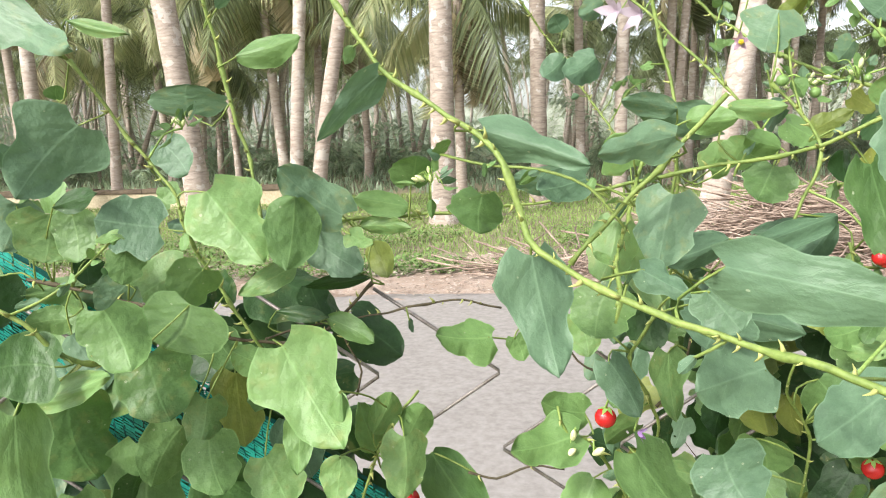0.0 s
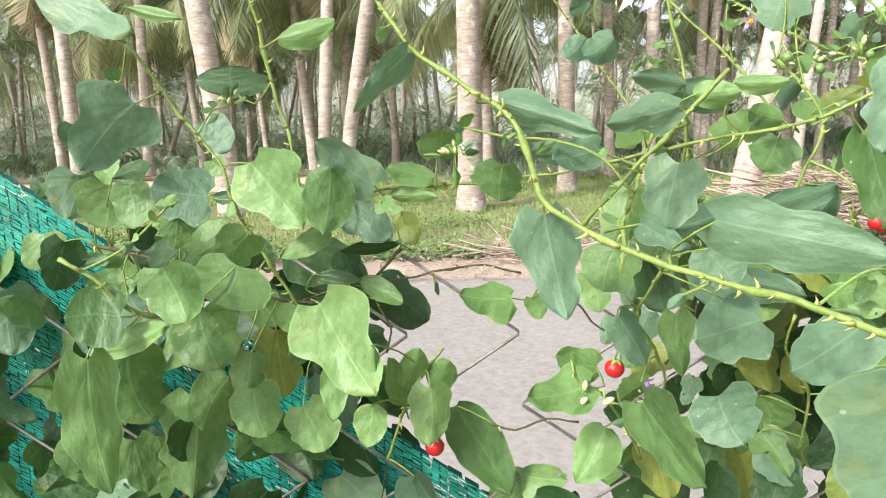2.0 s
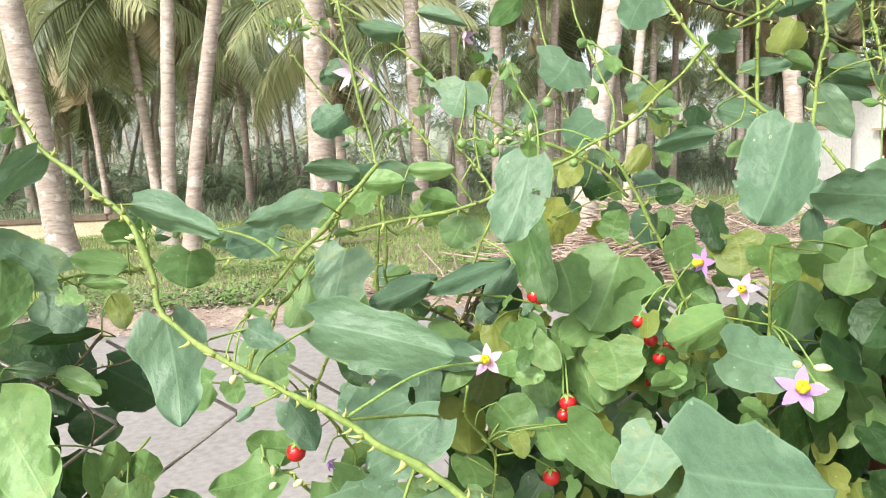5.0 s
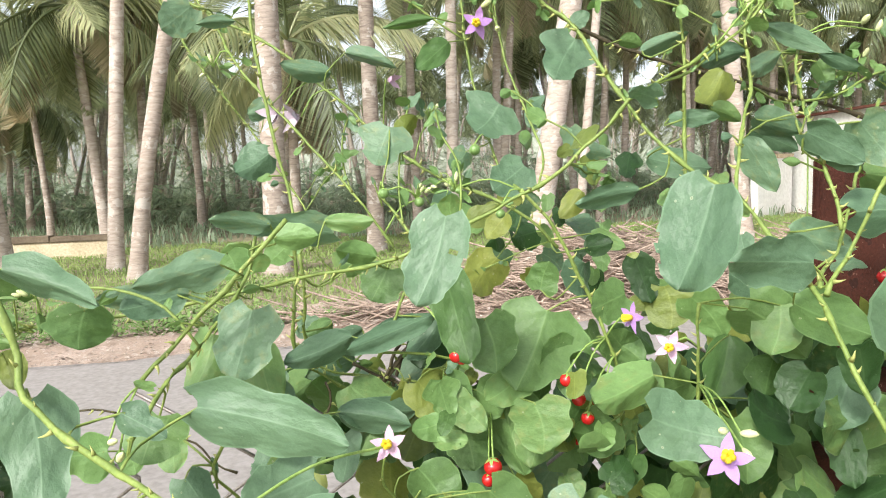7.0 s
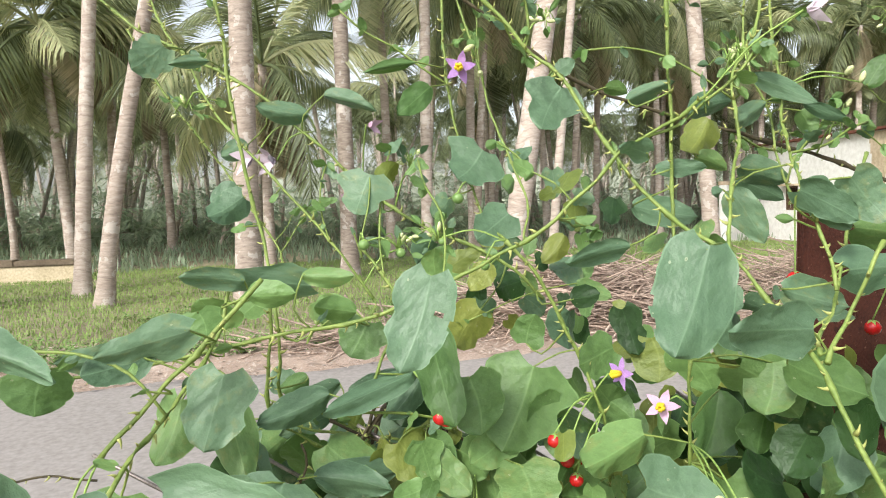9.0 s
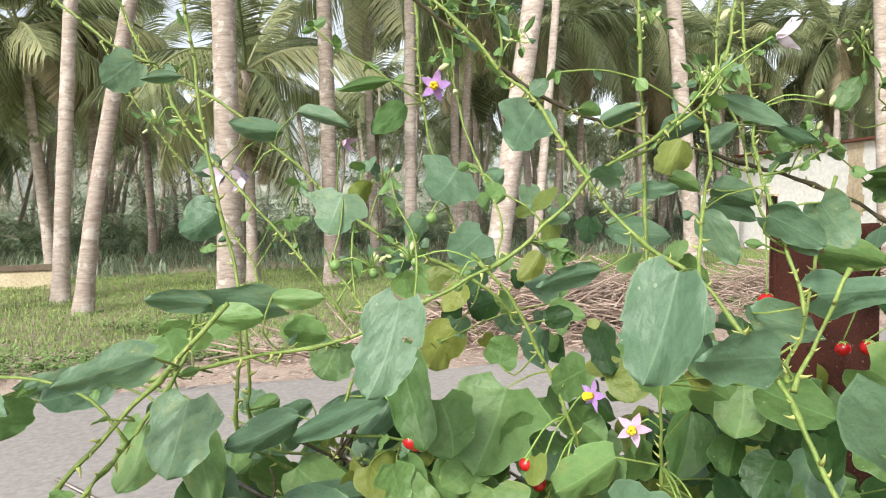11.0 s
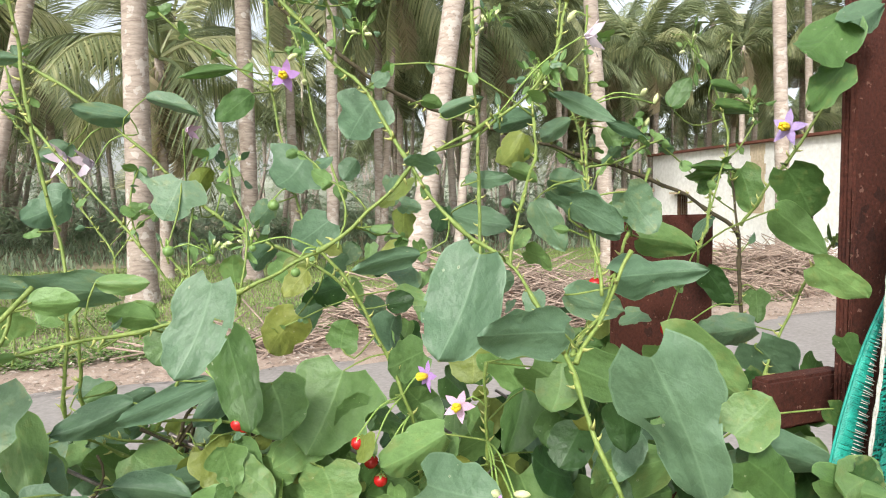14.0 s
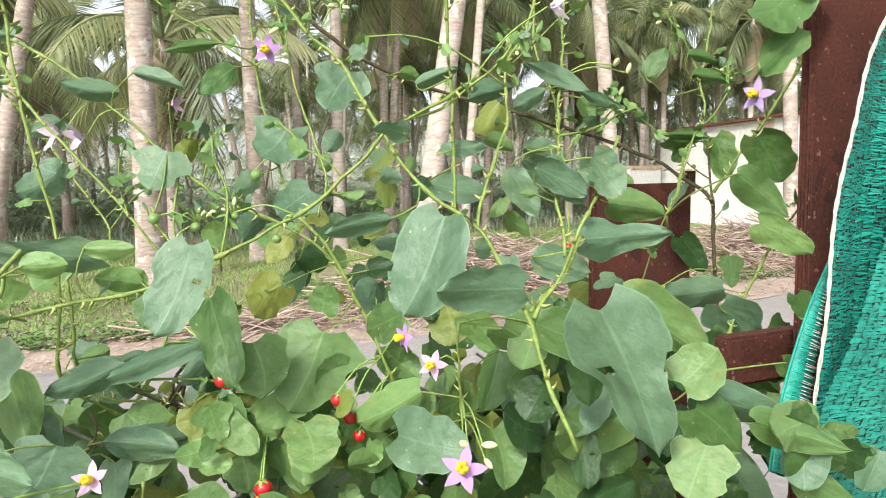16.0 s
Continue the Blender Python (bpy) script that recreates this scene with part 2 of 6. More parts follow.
def trunk_material():
    m, nt, b = material("palm_bark", 0.9, 0.2)
    tc = nt.nodes.new("ShaderNodeTexCoord")
    sp = nt.nodes.new("ShaderNodeSeparateXYZ")
    nt.links.new(tc.outputs["Object"], sp.inputs[0])
    wob = noise_node(nt, 2.2, 4)
    ring = math_node(nt, "FRACT", math_node(nt, "ADD", math_node(nt, "MULTIPLY", sp.outputs[2], 7.0), math_node(nt, "MULTIPLY", wob, 3.6)))
    big = noise_node(nt, 1.3, 5)
    fine = noise_node(nt, 7.0, 5, stretch=(1, 1, 4.5), rough=0.7)
    info = nt.nodes.new("ShaderNodeObjectInfo")
    tone = math_node(nt, "ADD", math_node(nt, "MULTIPLY", big, 0.65), math_node(nt, "MULTIPLY", info.outputs["Random"], 0.45))
    col = ramp(nt, tone, (0.25, (0.20, 0.16, 0.125)), (0.58, (0.42, 0.35, 0.295)), (0.9, (0.62, 0.54, 0.47)))
    col = mix(nt, math_node(nt, "MULTIPLY", math_node(nt, "LESS_THAN", ring, math_node(nt, "MULTIPLY", math_node(nt, "SUBTRACT", fine, 0.22), 0.50)), 0.42), col, (0.11, 0.085, 0.07))
    col = mix(nt, 0.42, col, ramp(nt, fine, (0.35, (0.15, 0.11, 0.09)), (0.65, (0.56, 0.49, 0.42))))
    lich = math_node(nt, "GREATER_THAN", noise_node(nt, 6.0, 6), 0.58)
    col = mix(nt, math_node(nt, "MULTIPLY", lich, 0.42), col, (0.64, 0.60, 0.55))
    nt.links.new(col, b.inputs["Base Color"])
    bump(nt, b, math_node(nt, "ADD", math_node(nt, "MULTIPLY", ring, 0.4), fine), 0.5, 0.015)
    return m


M_TRUNK = trunk_material()


def frond_material(name, dark, light, through):
    m, nt, b = material(name, 0.45, 0.4)
    geo = nt.nodes.new("ShaderNodeNewGeometry")
    info = nt.nodes.new("ShaderNodeObjectInfo")
    fac = math_node(nt, "ADD", math_node(nt, "MULTIPLY", geo.outputs["Random Per Island"], 0.5), math_node(nt, "MULTIPLY", info.outputs["Random"], 0.62))
    col = ramp(nt, fac, (0.10, tuple(v * 0.42 for v in dark)), (0.5, tuple(a * 0.55 + b * 0.45 * c for a, b, c in zip(dark, light, (0.90, 1.06, 1.0)))), (0.95, light))
    nt.links.new(col, b.inputs["Base Color"])
    tr = nt.nodes.new("ShaderNodeBsdfTranslucent")
    nt.links.new(mix(nt, 0.5, col, through), tr.inputs[0])
    ms = nt.nodes.new("ShaderNodeMixShader")
    ms.inputs[0].default_value = 0.50
    nt.links.new(b.outputs[0], ms.inputs[1])
    nt.links.new(tr.outputs[0], ms.inputs[2])
    nt.links.new(ms.outputs[0], nt.nodes["Material Output"].inputs[0])
    return m


M_FROND = frond_material("palm_frond_green", (0.080, 0.115, 0.056), (0.56, 0.56, 0.32), (0.44, 0.47, 0.20))
# lighter copy of the frond colours: distance haze put into the colour
M_SCRUB = frond_material("haze_tinted_young_palm", (0.17, 0.22, 0.15), (0.42, 0.48, 0.34), (0.32, 0.40, 0.22))
M_FROND_DRY = frond_material("palm_frond_dry", (0.22, 0.18, 0.11), (0.60, 0.51, 0.34), (0.44, 0.36, 0.19))


# ---- shape helpers ----
def mesh_of(name, bm, mat, smooth=True):
    me = bpy.data.meshes.new(name)
    bm.to_mesh(me)
    bm.free()
    for m in (mat if isinstance(mat, (list, tuple)) else [mat]):
        me.materials.append(m)
    if smooth:
        me.shade_smooth()
    return me


def part(name, bm, mat, parent, label="", smooth=True):
    ob = new(name, mesh_of(name, bm, mat, smooth) if isinstance(bm, bmesh.types.BMesh) else bm)
    ob.parent = parent
    if label:
        tagged(ob, label)
    return ob


def raw_mesh(name, verts, faces, mat, smooth=True):
    me = bpy.data.meshes.new(name)
    me.from_pydata(verts, [], faces)
    for m in (mat if isinstance(mat, (list, tuple)) else [mat]):
        me.materials.append(m)
    if smooth:
        me.shade_smooth()
    return me


def thing(name, label, category, group="", at=(0, 0, 0), kind=""):
    ob = new(name)
    ob.location = at
    ob.empty_display_size = 0.05
    return tagged(ob, label, category, group, kind)


def tube(points, radii, sides=6, cap=True):
    """Vertices and faces of a round tube along points."""
    vs, fs = [], []
    pts = [Vector(p) for p in points]
    n = len(pts)
    ref = Vector((0.31, 0.87, 0.38)).normalized()
    for i, p in enumerate(pts):
        d = (pts[min(i + 1, n - 1)] - pts[max(i - 1, 0)]).normalized()
        a = d.cross(ref)
        if a.length < 0.05:
            a = d.cross(Vector((1, 0, 0)))
        a.normalize()
        b = d.cross(a)
        r = radii[i] if isinstance(radii, (list, tuple)) else radii
        for k in range(sides):
            w = 2 * math.pi * k / sides
            vs.append(p + (a * math.cos(w) + b * math.sin(w)) * r)
    for i in range(n - 1):
        for k in range(sides):
            q = (k + 1) % sides
            fs.append((i * sides + k, i * sides + q, (i + 1) * sides + q, (i + 1) * sides + k))
    if cap:
        fs.append(tuple(range(sides))[::-1])
        fs.append(tuple((n - 1) * sides + k for k in range(sides)))
    return vs, fs


def spline(points, step):
    """A smooth run of points through the given ones, about step apart."""
    p = [Vector(v) for v in points]
    p = [p[0] * 2 - p[1]] + p + [p[-1] * 2 - p[-2]]
    out = []
    for i in range(1, len(p) - 2):
        n = max(2, int((p[i + 1] - p[i]).length / step))
        for k in range(n):
            t = k / n
            out.append(0.5 * (2 * p[i] + (p[i + 1] - p[i - 1]) * t + (2 * p[i - 1] - 5 * p[i] + 4 * p[i + 1] - p[i + 2]) * t * t
                              + (3 * p[i] - p[i - 1] - 3 * p[i + 1] + p[i + 2]) * t ** 3))
    out.append(p[-2])
    return out


def box(bm, lo, hi, bevel=0.0):
    r = bmesh.ops.create_cube(bm, size=1.0)
    for v in r["verts"]:
        v.co = Vector([(a + b) / 2 + c * (b - a) for a, b, c in zip(lo, hi, v.co)])
    if bevel:
        es = list({e for v in r["verts"] for e in v.link_edges})
        bmesh.ops.bevel(bm, geom=es, offset=bevel, segments=2, affect="EDGES")


# ---- ground, road and verge ----
def sheet(name, x0, x1, y0, y1, z, mat, nx, ny, rough, seed, label, category, thick=0.0):
    vs, fs = [], []
    for j in range(ny + 1):
        for i in range(nx + 1):
            x, y = x0 + (x1 - x0) * i / nx, y0 + (y1 - y0) * j / ny
            h = noise.noise(Vector((x * 0.9, y * 0.9, seed))) * rough + noise.noise(Vector((x * 4, y * 4, seed + 3))) * rough * 0.3
            edge = 0.16 * noise.noise(Vector((x * 1.3, seed, 7.0))) if j in (0, ny) and thick else 0
            vs.append((x, y + edge, z + h))
    for j in range(ny):
        for i in range(nx):
            a = j * (nx + 1) + i
            fs.append((a, a + 1, a + nx + 2, a + nx + 1))
    return tagged(new(name, raw_mesh(name, vs, fs, mat)), label, category, kind="structure")


def far_axis(near, reach, n):
    return [-reach * (1 - i / n) ** 3 - near for i in range(n)] + [near * (2 * i / 24 - 1) for i in range(25)] + [near + reach * ((i + 1) / n) ** 3 for i in range(n)]


def ground():
    ax = far_axis(14, 900, 12)
    vs = [(x, y + 6, -0.03 + (0.03 * noise.noise(Vector((x * 0.4, y * 0.4, 0))) if abs(x) < 14 and abs(y) < 14 else 0)) for y in ax for x in ax]
    n = len(ax)
    fs = [(j * n + i, j * n + i + 1, (j + 1) * n + i + 1, (j + 1) * n + i) for j in range(n - 1) for i in range(n - 1)]
    return tagged(new("ground", raw_mesh("ground", vs, fs, M_SOIL)), "brown bare soil with dry litter under the palms", "ground", kind="structure")


ground()
sheet("road", -40, 40, 1.1, 4.85, 0.02, M_ROAD, 160, 16, 0.006, 11, "grey dusty concrete lane", "road", 1)
sheet("verge", -30, 30, 4.7, 6.4, 0.012, M_VERGE, 160, 14, 0.03, 23, "reddish earth verge with scattered litter beside the lane", "verge", 1)


def blades(name, n, x0, x1, y0, y1, h0, h1, width, mat, seed, label, category, patch=0.0):
    """Upright narrow leaves scattered over a stretch of ground."""
    rnd = random.Random(seed)
    vs, fs = [], []
    while len(fs) < n * 2:
        x, y = rnd.uniform(x0, x1), rnd.uniform(y0, y1)
        if noise.noise(Vector((x * 0.7, y * 0.7, seed))) < patch:
            continue
        h, a = rnd.uniform(h0, h1), rnd.uniform(0, 6.28)
        l = rnd.uniform(0.2, 0.8) * h
        dx, dy = math.cos(a), math.sin(a)
        w = width * rnd.uniform(0.6, 1.3)
        k = len(vs)
        vs += [(x - dy * w, y + dx * w, 0), (x + dy * w, y - dx * w, 0), (x + dx * l * 0.4 + dy * w * 0.8, y + dy * l * 0.4 - dx * w * 0.8, h * 0.65),
               (x + dx * l * 0.4 - dy * w * 0.8, y + dy * l * 0.4 + dx * w * 0.8, h * 0.65), (x + dx * l, y + dy * l, h)]
        fs += [(k, k + 1, k + 2, k + 3), (k + 3, k + 2, k + 4)]
    return tagged(new(name, raw_mesh(name, vs, fs, mat)), label, category, kind="stuff")


blades("grass", 150000, -9, 12, 5.8, 14, 0.012, 0.055, 0.0040, M_GRASS, 5, "short uneven green grass under the palm trunks", "grass", -0.45)
def weed_patch(n, seed):
    """Low weeds: clumps of small pointed leaves at all tilts."""
    rnd = random.Random(seed)
    vs, fs = [], []
    while n:
        x, y = rnd.uniform(-12, 12), 5.6 + 2.4 * rnd.random() ** 1.5
        if noise.noise(Vector((x * 0.8, y * 0.8, seed))) < 0.02:
            continue
        n -= 1
        h = rnd.uniform(0.03, 0.14)
        for _ in range(rnd.randrange(8, 15)):
            a, l, w = rnd.uniform(0, 6.28), rnd.uniform(0.02, 0.05), rnd.uniform(0.008, 0.016)
            d, t = Vector((math.cos(a), math.sin(a), rnd.uniform(-0.2, 0.7))), Vector((-math.sin(a), math.cos(a), rnd.uniform(-0.4, 0.4)))
            p = Vector((x + rnd.gauss(0, 0.04), y + rnd.gauss(0, 0.04), h * rnd.uniform(0.2, 1.0)))
            k = len(vs)
            vs += [tuple(p), tuple(p + d * l * 0.5 + t * w), tuple(p + d * l), tuple(p + d * l * 0.5 - t * w)]
            fs.append((k, k + 1, k + 2, k + 3))
    tagged(new("weeds", raw_mesh("weeds", vs, fs, M_WEED)), "low broad-leaved green weeds along the verge", "weeds", kind="stuff")


weed_patch(3600, 8)

# drawn in the same haze-lightened colour as the young palms
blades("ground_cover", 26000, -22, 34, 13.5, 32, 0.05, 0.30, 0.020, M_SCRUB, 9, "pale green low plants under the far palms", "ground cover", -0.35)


def litter():
    rnd = random.Random(31)
    vs, fs = [], []
    for _ in range(14000):
        x, y = rnd.uniform(-9, 9), 4.75 + 1.6 * rnd.random() ** 1.3
        s, a = rnd.uniform(0.006, 0.026), rnd.uniform(0, 6.28)
        c, d = math.cos(a) * s, math.sin(a) * s
        k, z = len(vs), 0.035 + rnd.uniform(0, 0.02)
        vs += [(x - c, y - d, z), (x + d * 0.5, y - c * 0.5, z + s * 0.4), (x + c, y + d, z + rnd.uniform(0, 0.6) * s), (x - d * 0.5, y + c * 0.5, z + s * 0.2)]
        fs.append((k, k + 1, k + 2, k + 3))
    tagged(new("leaf_litter", raw_mesh("leaf_litter", vs, fs, M_LITTER)), "dry brown and pink leaf litter on the road verge", "leaf litter", kind="stuff")


litter()


# ---- coconut palms ----
def frond_mesh(name, length, droop, mat, pairs, seed, hang=0.5):
    """A feather leaf: a bowed stalk with narrow leaflets on both sides, growing along +x from the origin."""
    rnd = random.Random(seed)
    n = 14
    pts = []
    for i in range(n + 1):
        t = i / n
        pts.append(Vector((length * (t - 0.22 * droop * t ** 3), 0, length * (0.22 * t - droop * 0.75 * t * t))))
    vs, fs = tube(pts, [0.028 * (1 - 0.85 * i / n) + 0.004 for i in range(n + 1)], 4)
    vs = [tuple(v) for v in vs]
    for i in range(pairs):
        t = 0.16 + 0.83 * i / pairs
        f = t * n
        a = int(f)
        p = pts[a].lerp(pts[min(a + 1, n)], f - a)
        d = (pts[min(a + 1, n)] - pts[a]).normalized()
        l = length * 0.25 * (math.sin(math.pi * min(1, 0.12 + t * 0.9)) ** 0.6) * rnd.uniform(0.8, 1.15) + 0.1
        for s in (-1, 1):
            out = (Vector((0, s, 0)) * 0.8 + d * 0.55 + Vector((0, 0, -hang * rnd.uniform(0.5, 1.4)))).normalized()
            w = d * 0.019
            k = len(vs)
            m = p + out * l * 0.55
            e = p + out * l + Vector((0, 0, -0.32 * l * rnd.uniform(0.4, 1.4)))
            vs += [tuple(p - w * 0.6), tuple(p + w * 0.6), tuple(m + w), tuple(m - w), tuple(e)]
            fs += [(k, k + 1, k + 2, k + 3), (k + 3, k + 2, k + 4)]
    return raw_mesh(name, vs, fs, mat, False)


FRONDS = [frond_mesh("frond", 2.5, d, M_FROND, 58, 40 + i, h) for i, (d, h) in enumerate(((0.25, 0.25), (0.55, 0.5), (0.85, 0.8), (1.1, 1.2)))]
FRONDS_DRY = [frond_mesh("dry_frond", 2.1, d, M_FROND_DRY if i < 2 else M_FROND, 46, 60 + i, 1.1) for i, d in enumerate((0.55, 0.8, 0.6, 0.85))]


def trunk_tube(pts, r0, r1, sides=18, rings=0.07):
    run = spline(pts, rings)
    n = len(run)
    rad = []
    for i in range(n):
        t = i / (n - 1)
        r = r0 + (r1 - r0) * t
        rad.append(r * (1 + 0.45 * math.exp(-t * n * rings / 0.35)) * (1 + 0.008 * math.sin(i * 2.1) + 0.014 * math.sin(i * 0.7)))
    return tube(run, rad, sides), run


def coconut_palm(x, y, lean_x, lean_y, height, r, seed, crown=True, curve=0.0, label="", dry=1, fronds=12):
    rnd = random.Random(seed)
    palm = thing("coconut_palm", label or "coconut palm with a ringed grey-brown trunk", "palm tree", "coconut palms in the grove", (x, y, 0))
    top = Vector((lean_x * height, lean_y * height, height))
    pts = [Vector((0, 0, -0.1)), Vector((lean_x * height * 0.12 + curve, 0, height * 0.14)), Vector((top.x * 0.4 + curve * 1.2, top.y * 0.4, height * 0.42)),
           Vector((top.x * 0.72 + curve * 0.6, top.y * 0.72, height * 0.74)), top]
    (vs, fs), run = trunk_tube(pts, r, r * 0.72)
    part("trunk", raw_mesh("trunk", vs, fs, M_TRUNK), None, palm)
    if crown:
        for i in range(fronds):
            f = part("frond", rnd.choice(FRONDS[:2] if i < 4 else FRONDS[1:]), None, palm)
            up = 60 - 100 * i / fronds + rnd.uniform(-8, 8)
            s = rnd.uniform(0.85, 1.15)
            f.matrix_local = Matrix.Translation(top) @ pose(0, 0, 0, rnd.uniform(-25, 25), -up, 137.5 * i + rnd.uniform(-15, 15)) @ Matrix.Scale(s, 4)
        for i in range(dry):
            f = part("dry_frond", rnd.choice(FRONDS_DRY), None, palm, "old palm frond hanging down the trunk")
            f.matrix_local = Matrix.Translation(top - Vector((0, 0, 0.1))) @ pose(0, 0, 0, rnd.uniform(-30, 30), rnd.uniform(30, 80), 360 * i / dry + rnd.uniform(-25, 25)) @ Matrix.Scale(rnd.uniform(0.75, 1.1), 4)
    return palm


# the palms nearest the lane: foot, lean, height, trunk radius
coconut_palm(-0.03, 9.0, 0.012, 0.0, 9.8, 0.160, 1, label="tall coconut palm with a pale thick ringed trunk")
coconut_palm(-1.79, 9.2, 0.200, 0.02, 9.4, 0.100, 2, curve=-0.02, label="coconut palm with a trunk bowed and leaning near its foot")
coconut_palm(-2.33, 10.5, 0.085, 0.0, 9.2, 0.105, 3, label="slender upright coconut palm beside a bowed one")
coconut_palm(-3.42, 9.5, -0.10, 0.0, 10.0, 0.170, 4, label="coconut palm with a thick grey trunk leaning away")
coconut_palm(3.06, 12.0, 0.015, 0.0, 9.6, 0.110, 5)
coconut_palm(1.52, 11.0, -0.006, 0.0, 9.0, 0.135, 6, label="coconut palm with a reddish brown trunk foot")
coconut_palm(3.30, 8.5, 0.165, 0.0, 9.8, 0.160, 7, curve=0.04, label="thick pinkish coconut palm trunk leaning over brushwood")
coconut_palm(7.62, 10.0, -0.10, 0.0, 9.2, 0.140, 8, fronds=7)
coconut_palm(9.55, 8.0, -0.055, 0.0, 9.6, 0.115, 9, fronds=7, label="slender coconut palm in front of the white house")
coconut_palm(17.6, 14.0, -0.05, 0.0, 8.4, 0.120, 10, label="coconut palm rising behind the white house")
coconut_palm(-7.10, 12.0, 0.0, 0.0, 8.8, 0.125, 11)
coconut_palm(-6.30, 13.0, 0.05, 0.0, 8.6, 0.100, 12)
coconut_palm(4.62, 14.0, 0.07, 0.0, 5.9, 0.095, 13, dry=5)
coconut_palm(2.75, 13.8, -0.02, 0.0, 6.0, 0.100, 14, dry=5)
coconut_palm(-3.25, 14.0, -0.07, 0.0, 4.5, 0.110, 15, dry=8, fronds=16)
coconut_palm(-6.9, 21.0, 0.03, 0.0, 3.7, 0.10, 32, dry=7, fronds=15)
coconut_palm(0.28, 11.8, 0.0, 0.0, 3.5, 0.095, 39, dry=8, label="slim brown coconut palm close behind a pale thick one")
coconut_palm(4.70, 10.2, 0.10, 0.0, 8.6, 0.075, 16)
coconut_palm(-2.80, 15.2, 0.04, 0.0, 5.2, 0.100, 17, dry=5)

coconut_palm(9.2, 17.2, 0.02, 0.0, 6.4, 0.10, 23, fronds=14, dry=9)
coconut_palm(13.6, 21.0, -0.02, 0.0, 7.0, 0.11, 24, fronds=14, dry=9)
coconut_palm(11.2, 22.5, 0.03, 0.0, 6.6, 0.10, 25, fronds=14, dry=9)
coconut_palm(6.4, 18.0, 0.02, 0.0, 5.6, 0.10, 27, fronds=14, dry=9)
coconut_palm(7.6, 15.4, 0.05, 0.0, 5.6, 0.09, 29, fronds=12, dry=10)
coconut_palm(10.2, 15.6, -0.03, 0.0, 6.2, 0.09, 30, fronds=12, dry=10)
coconut_palm(14.6, 18.2, 0.02, 0.0, 6.0, 0.10, 31, fronds=12, dry=10)
coconut_palm(17.5, 16.5, 0.0, 0.0, 6.0, 0.10, 33, fronds=14, dry=11)
coconut_palm(19.5, 14.5, 0.03, 0.0, 6.8, 0.10, 34, fronds=14, dry=11)
coconut_palm(22.0, 13.5, -0.02, 0.0, 6.4, 0.11, 35, fronds=14, dry=11)
coconut_palm(18.5, 19.0, 0.02, 0.0, 7.4, 0.11, 36, fronds=14, dry=11)
coconut_palm(21.5, 17.5, -0.03, 0.0, 7.2, 0.11, 37, fronds=14, dry=11)
coconut_palm(15.5, 18.2, 0.0, 0.0, 6.2, 0.10, 38, fronds=14, dry=11)
coconut_palm(8.0, 23.0, 0.0, 0.0, 7.6, 0.10, 28, fronds=14, dry=9)

coconut_palm(15.5, 19.0, -0.03, 0.0, 6.2, 0.11, 19, fronds=13, dry=6)
coconut_palm(19.0, 17.5, 0.04, 0.0, 6.6, 0.11, 20, fronds=13, dry=6)
coconut_palm(20.5, 13.0, -0.05, 0.0, 6.0, 0.11, 21, fronds=13, dry=6)
coconut_palm(12.0, 18.4, 0.03, 0.0, 5.4, 0.10, 22, fronds=13, dry=6)

coconut_palm(17.2, 22.0, -0.03, 0.0, 7.4, 0.11, 26, fronds=15, dry=8)


def grove():
    rnd = random.Random(77)
    rows = ((15.8, 5.4), (19.5, 4.3), (24.0, 3.8))
    for y, s in rows:
        x = -0.95 * y
        while x < 1.5 * y:
            px, py = x + rnd.uniform(-0.8, 0.8), y + rnd.uniform(-1.0, 1.0)
            if not (10.0 < px < 19 and py < 17.5) and not 0.03 < px / py < 0.125:
                coconut_palm(px, py, rnd.uniform(-0.13, 0.13), rnd.uniform(-0.05, 0.05), rnd.uniform(3.9, 6.9), rnd.uniform(0.07, 0.12),
                             rnd.randrange(9999), curve=rnd.uniform(-0.1, 0.1), dry=rnd.randrange(5, 10), fronds=rnd.randrange(11, 15))
            x += s * rnd.uniform(0.8, 1.25)


grove()


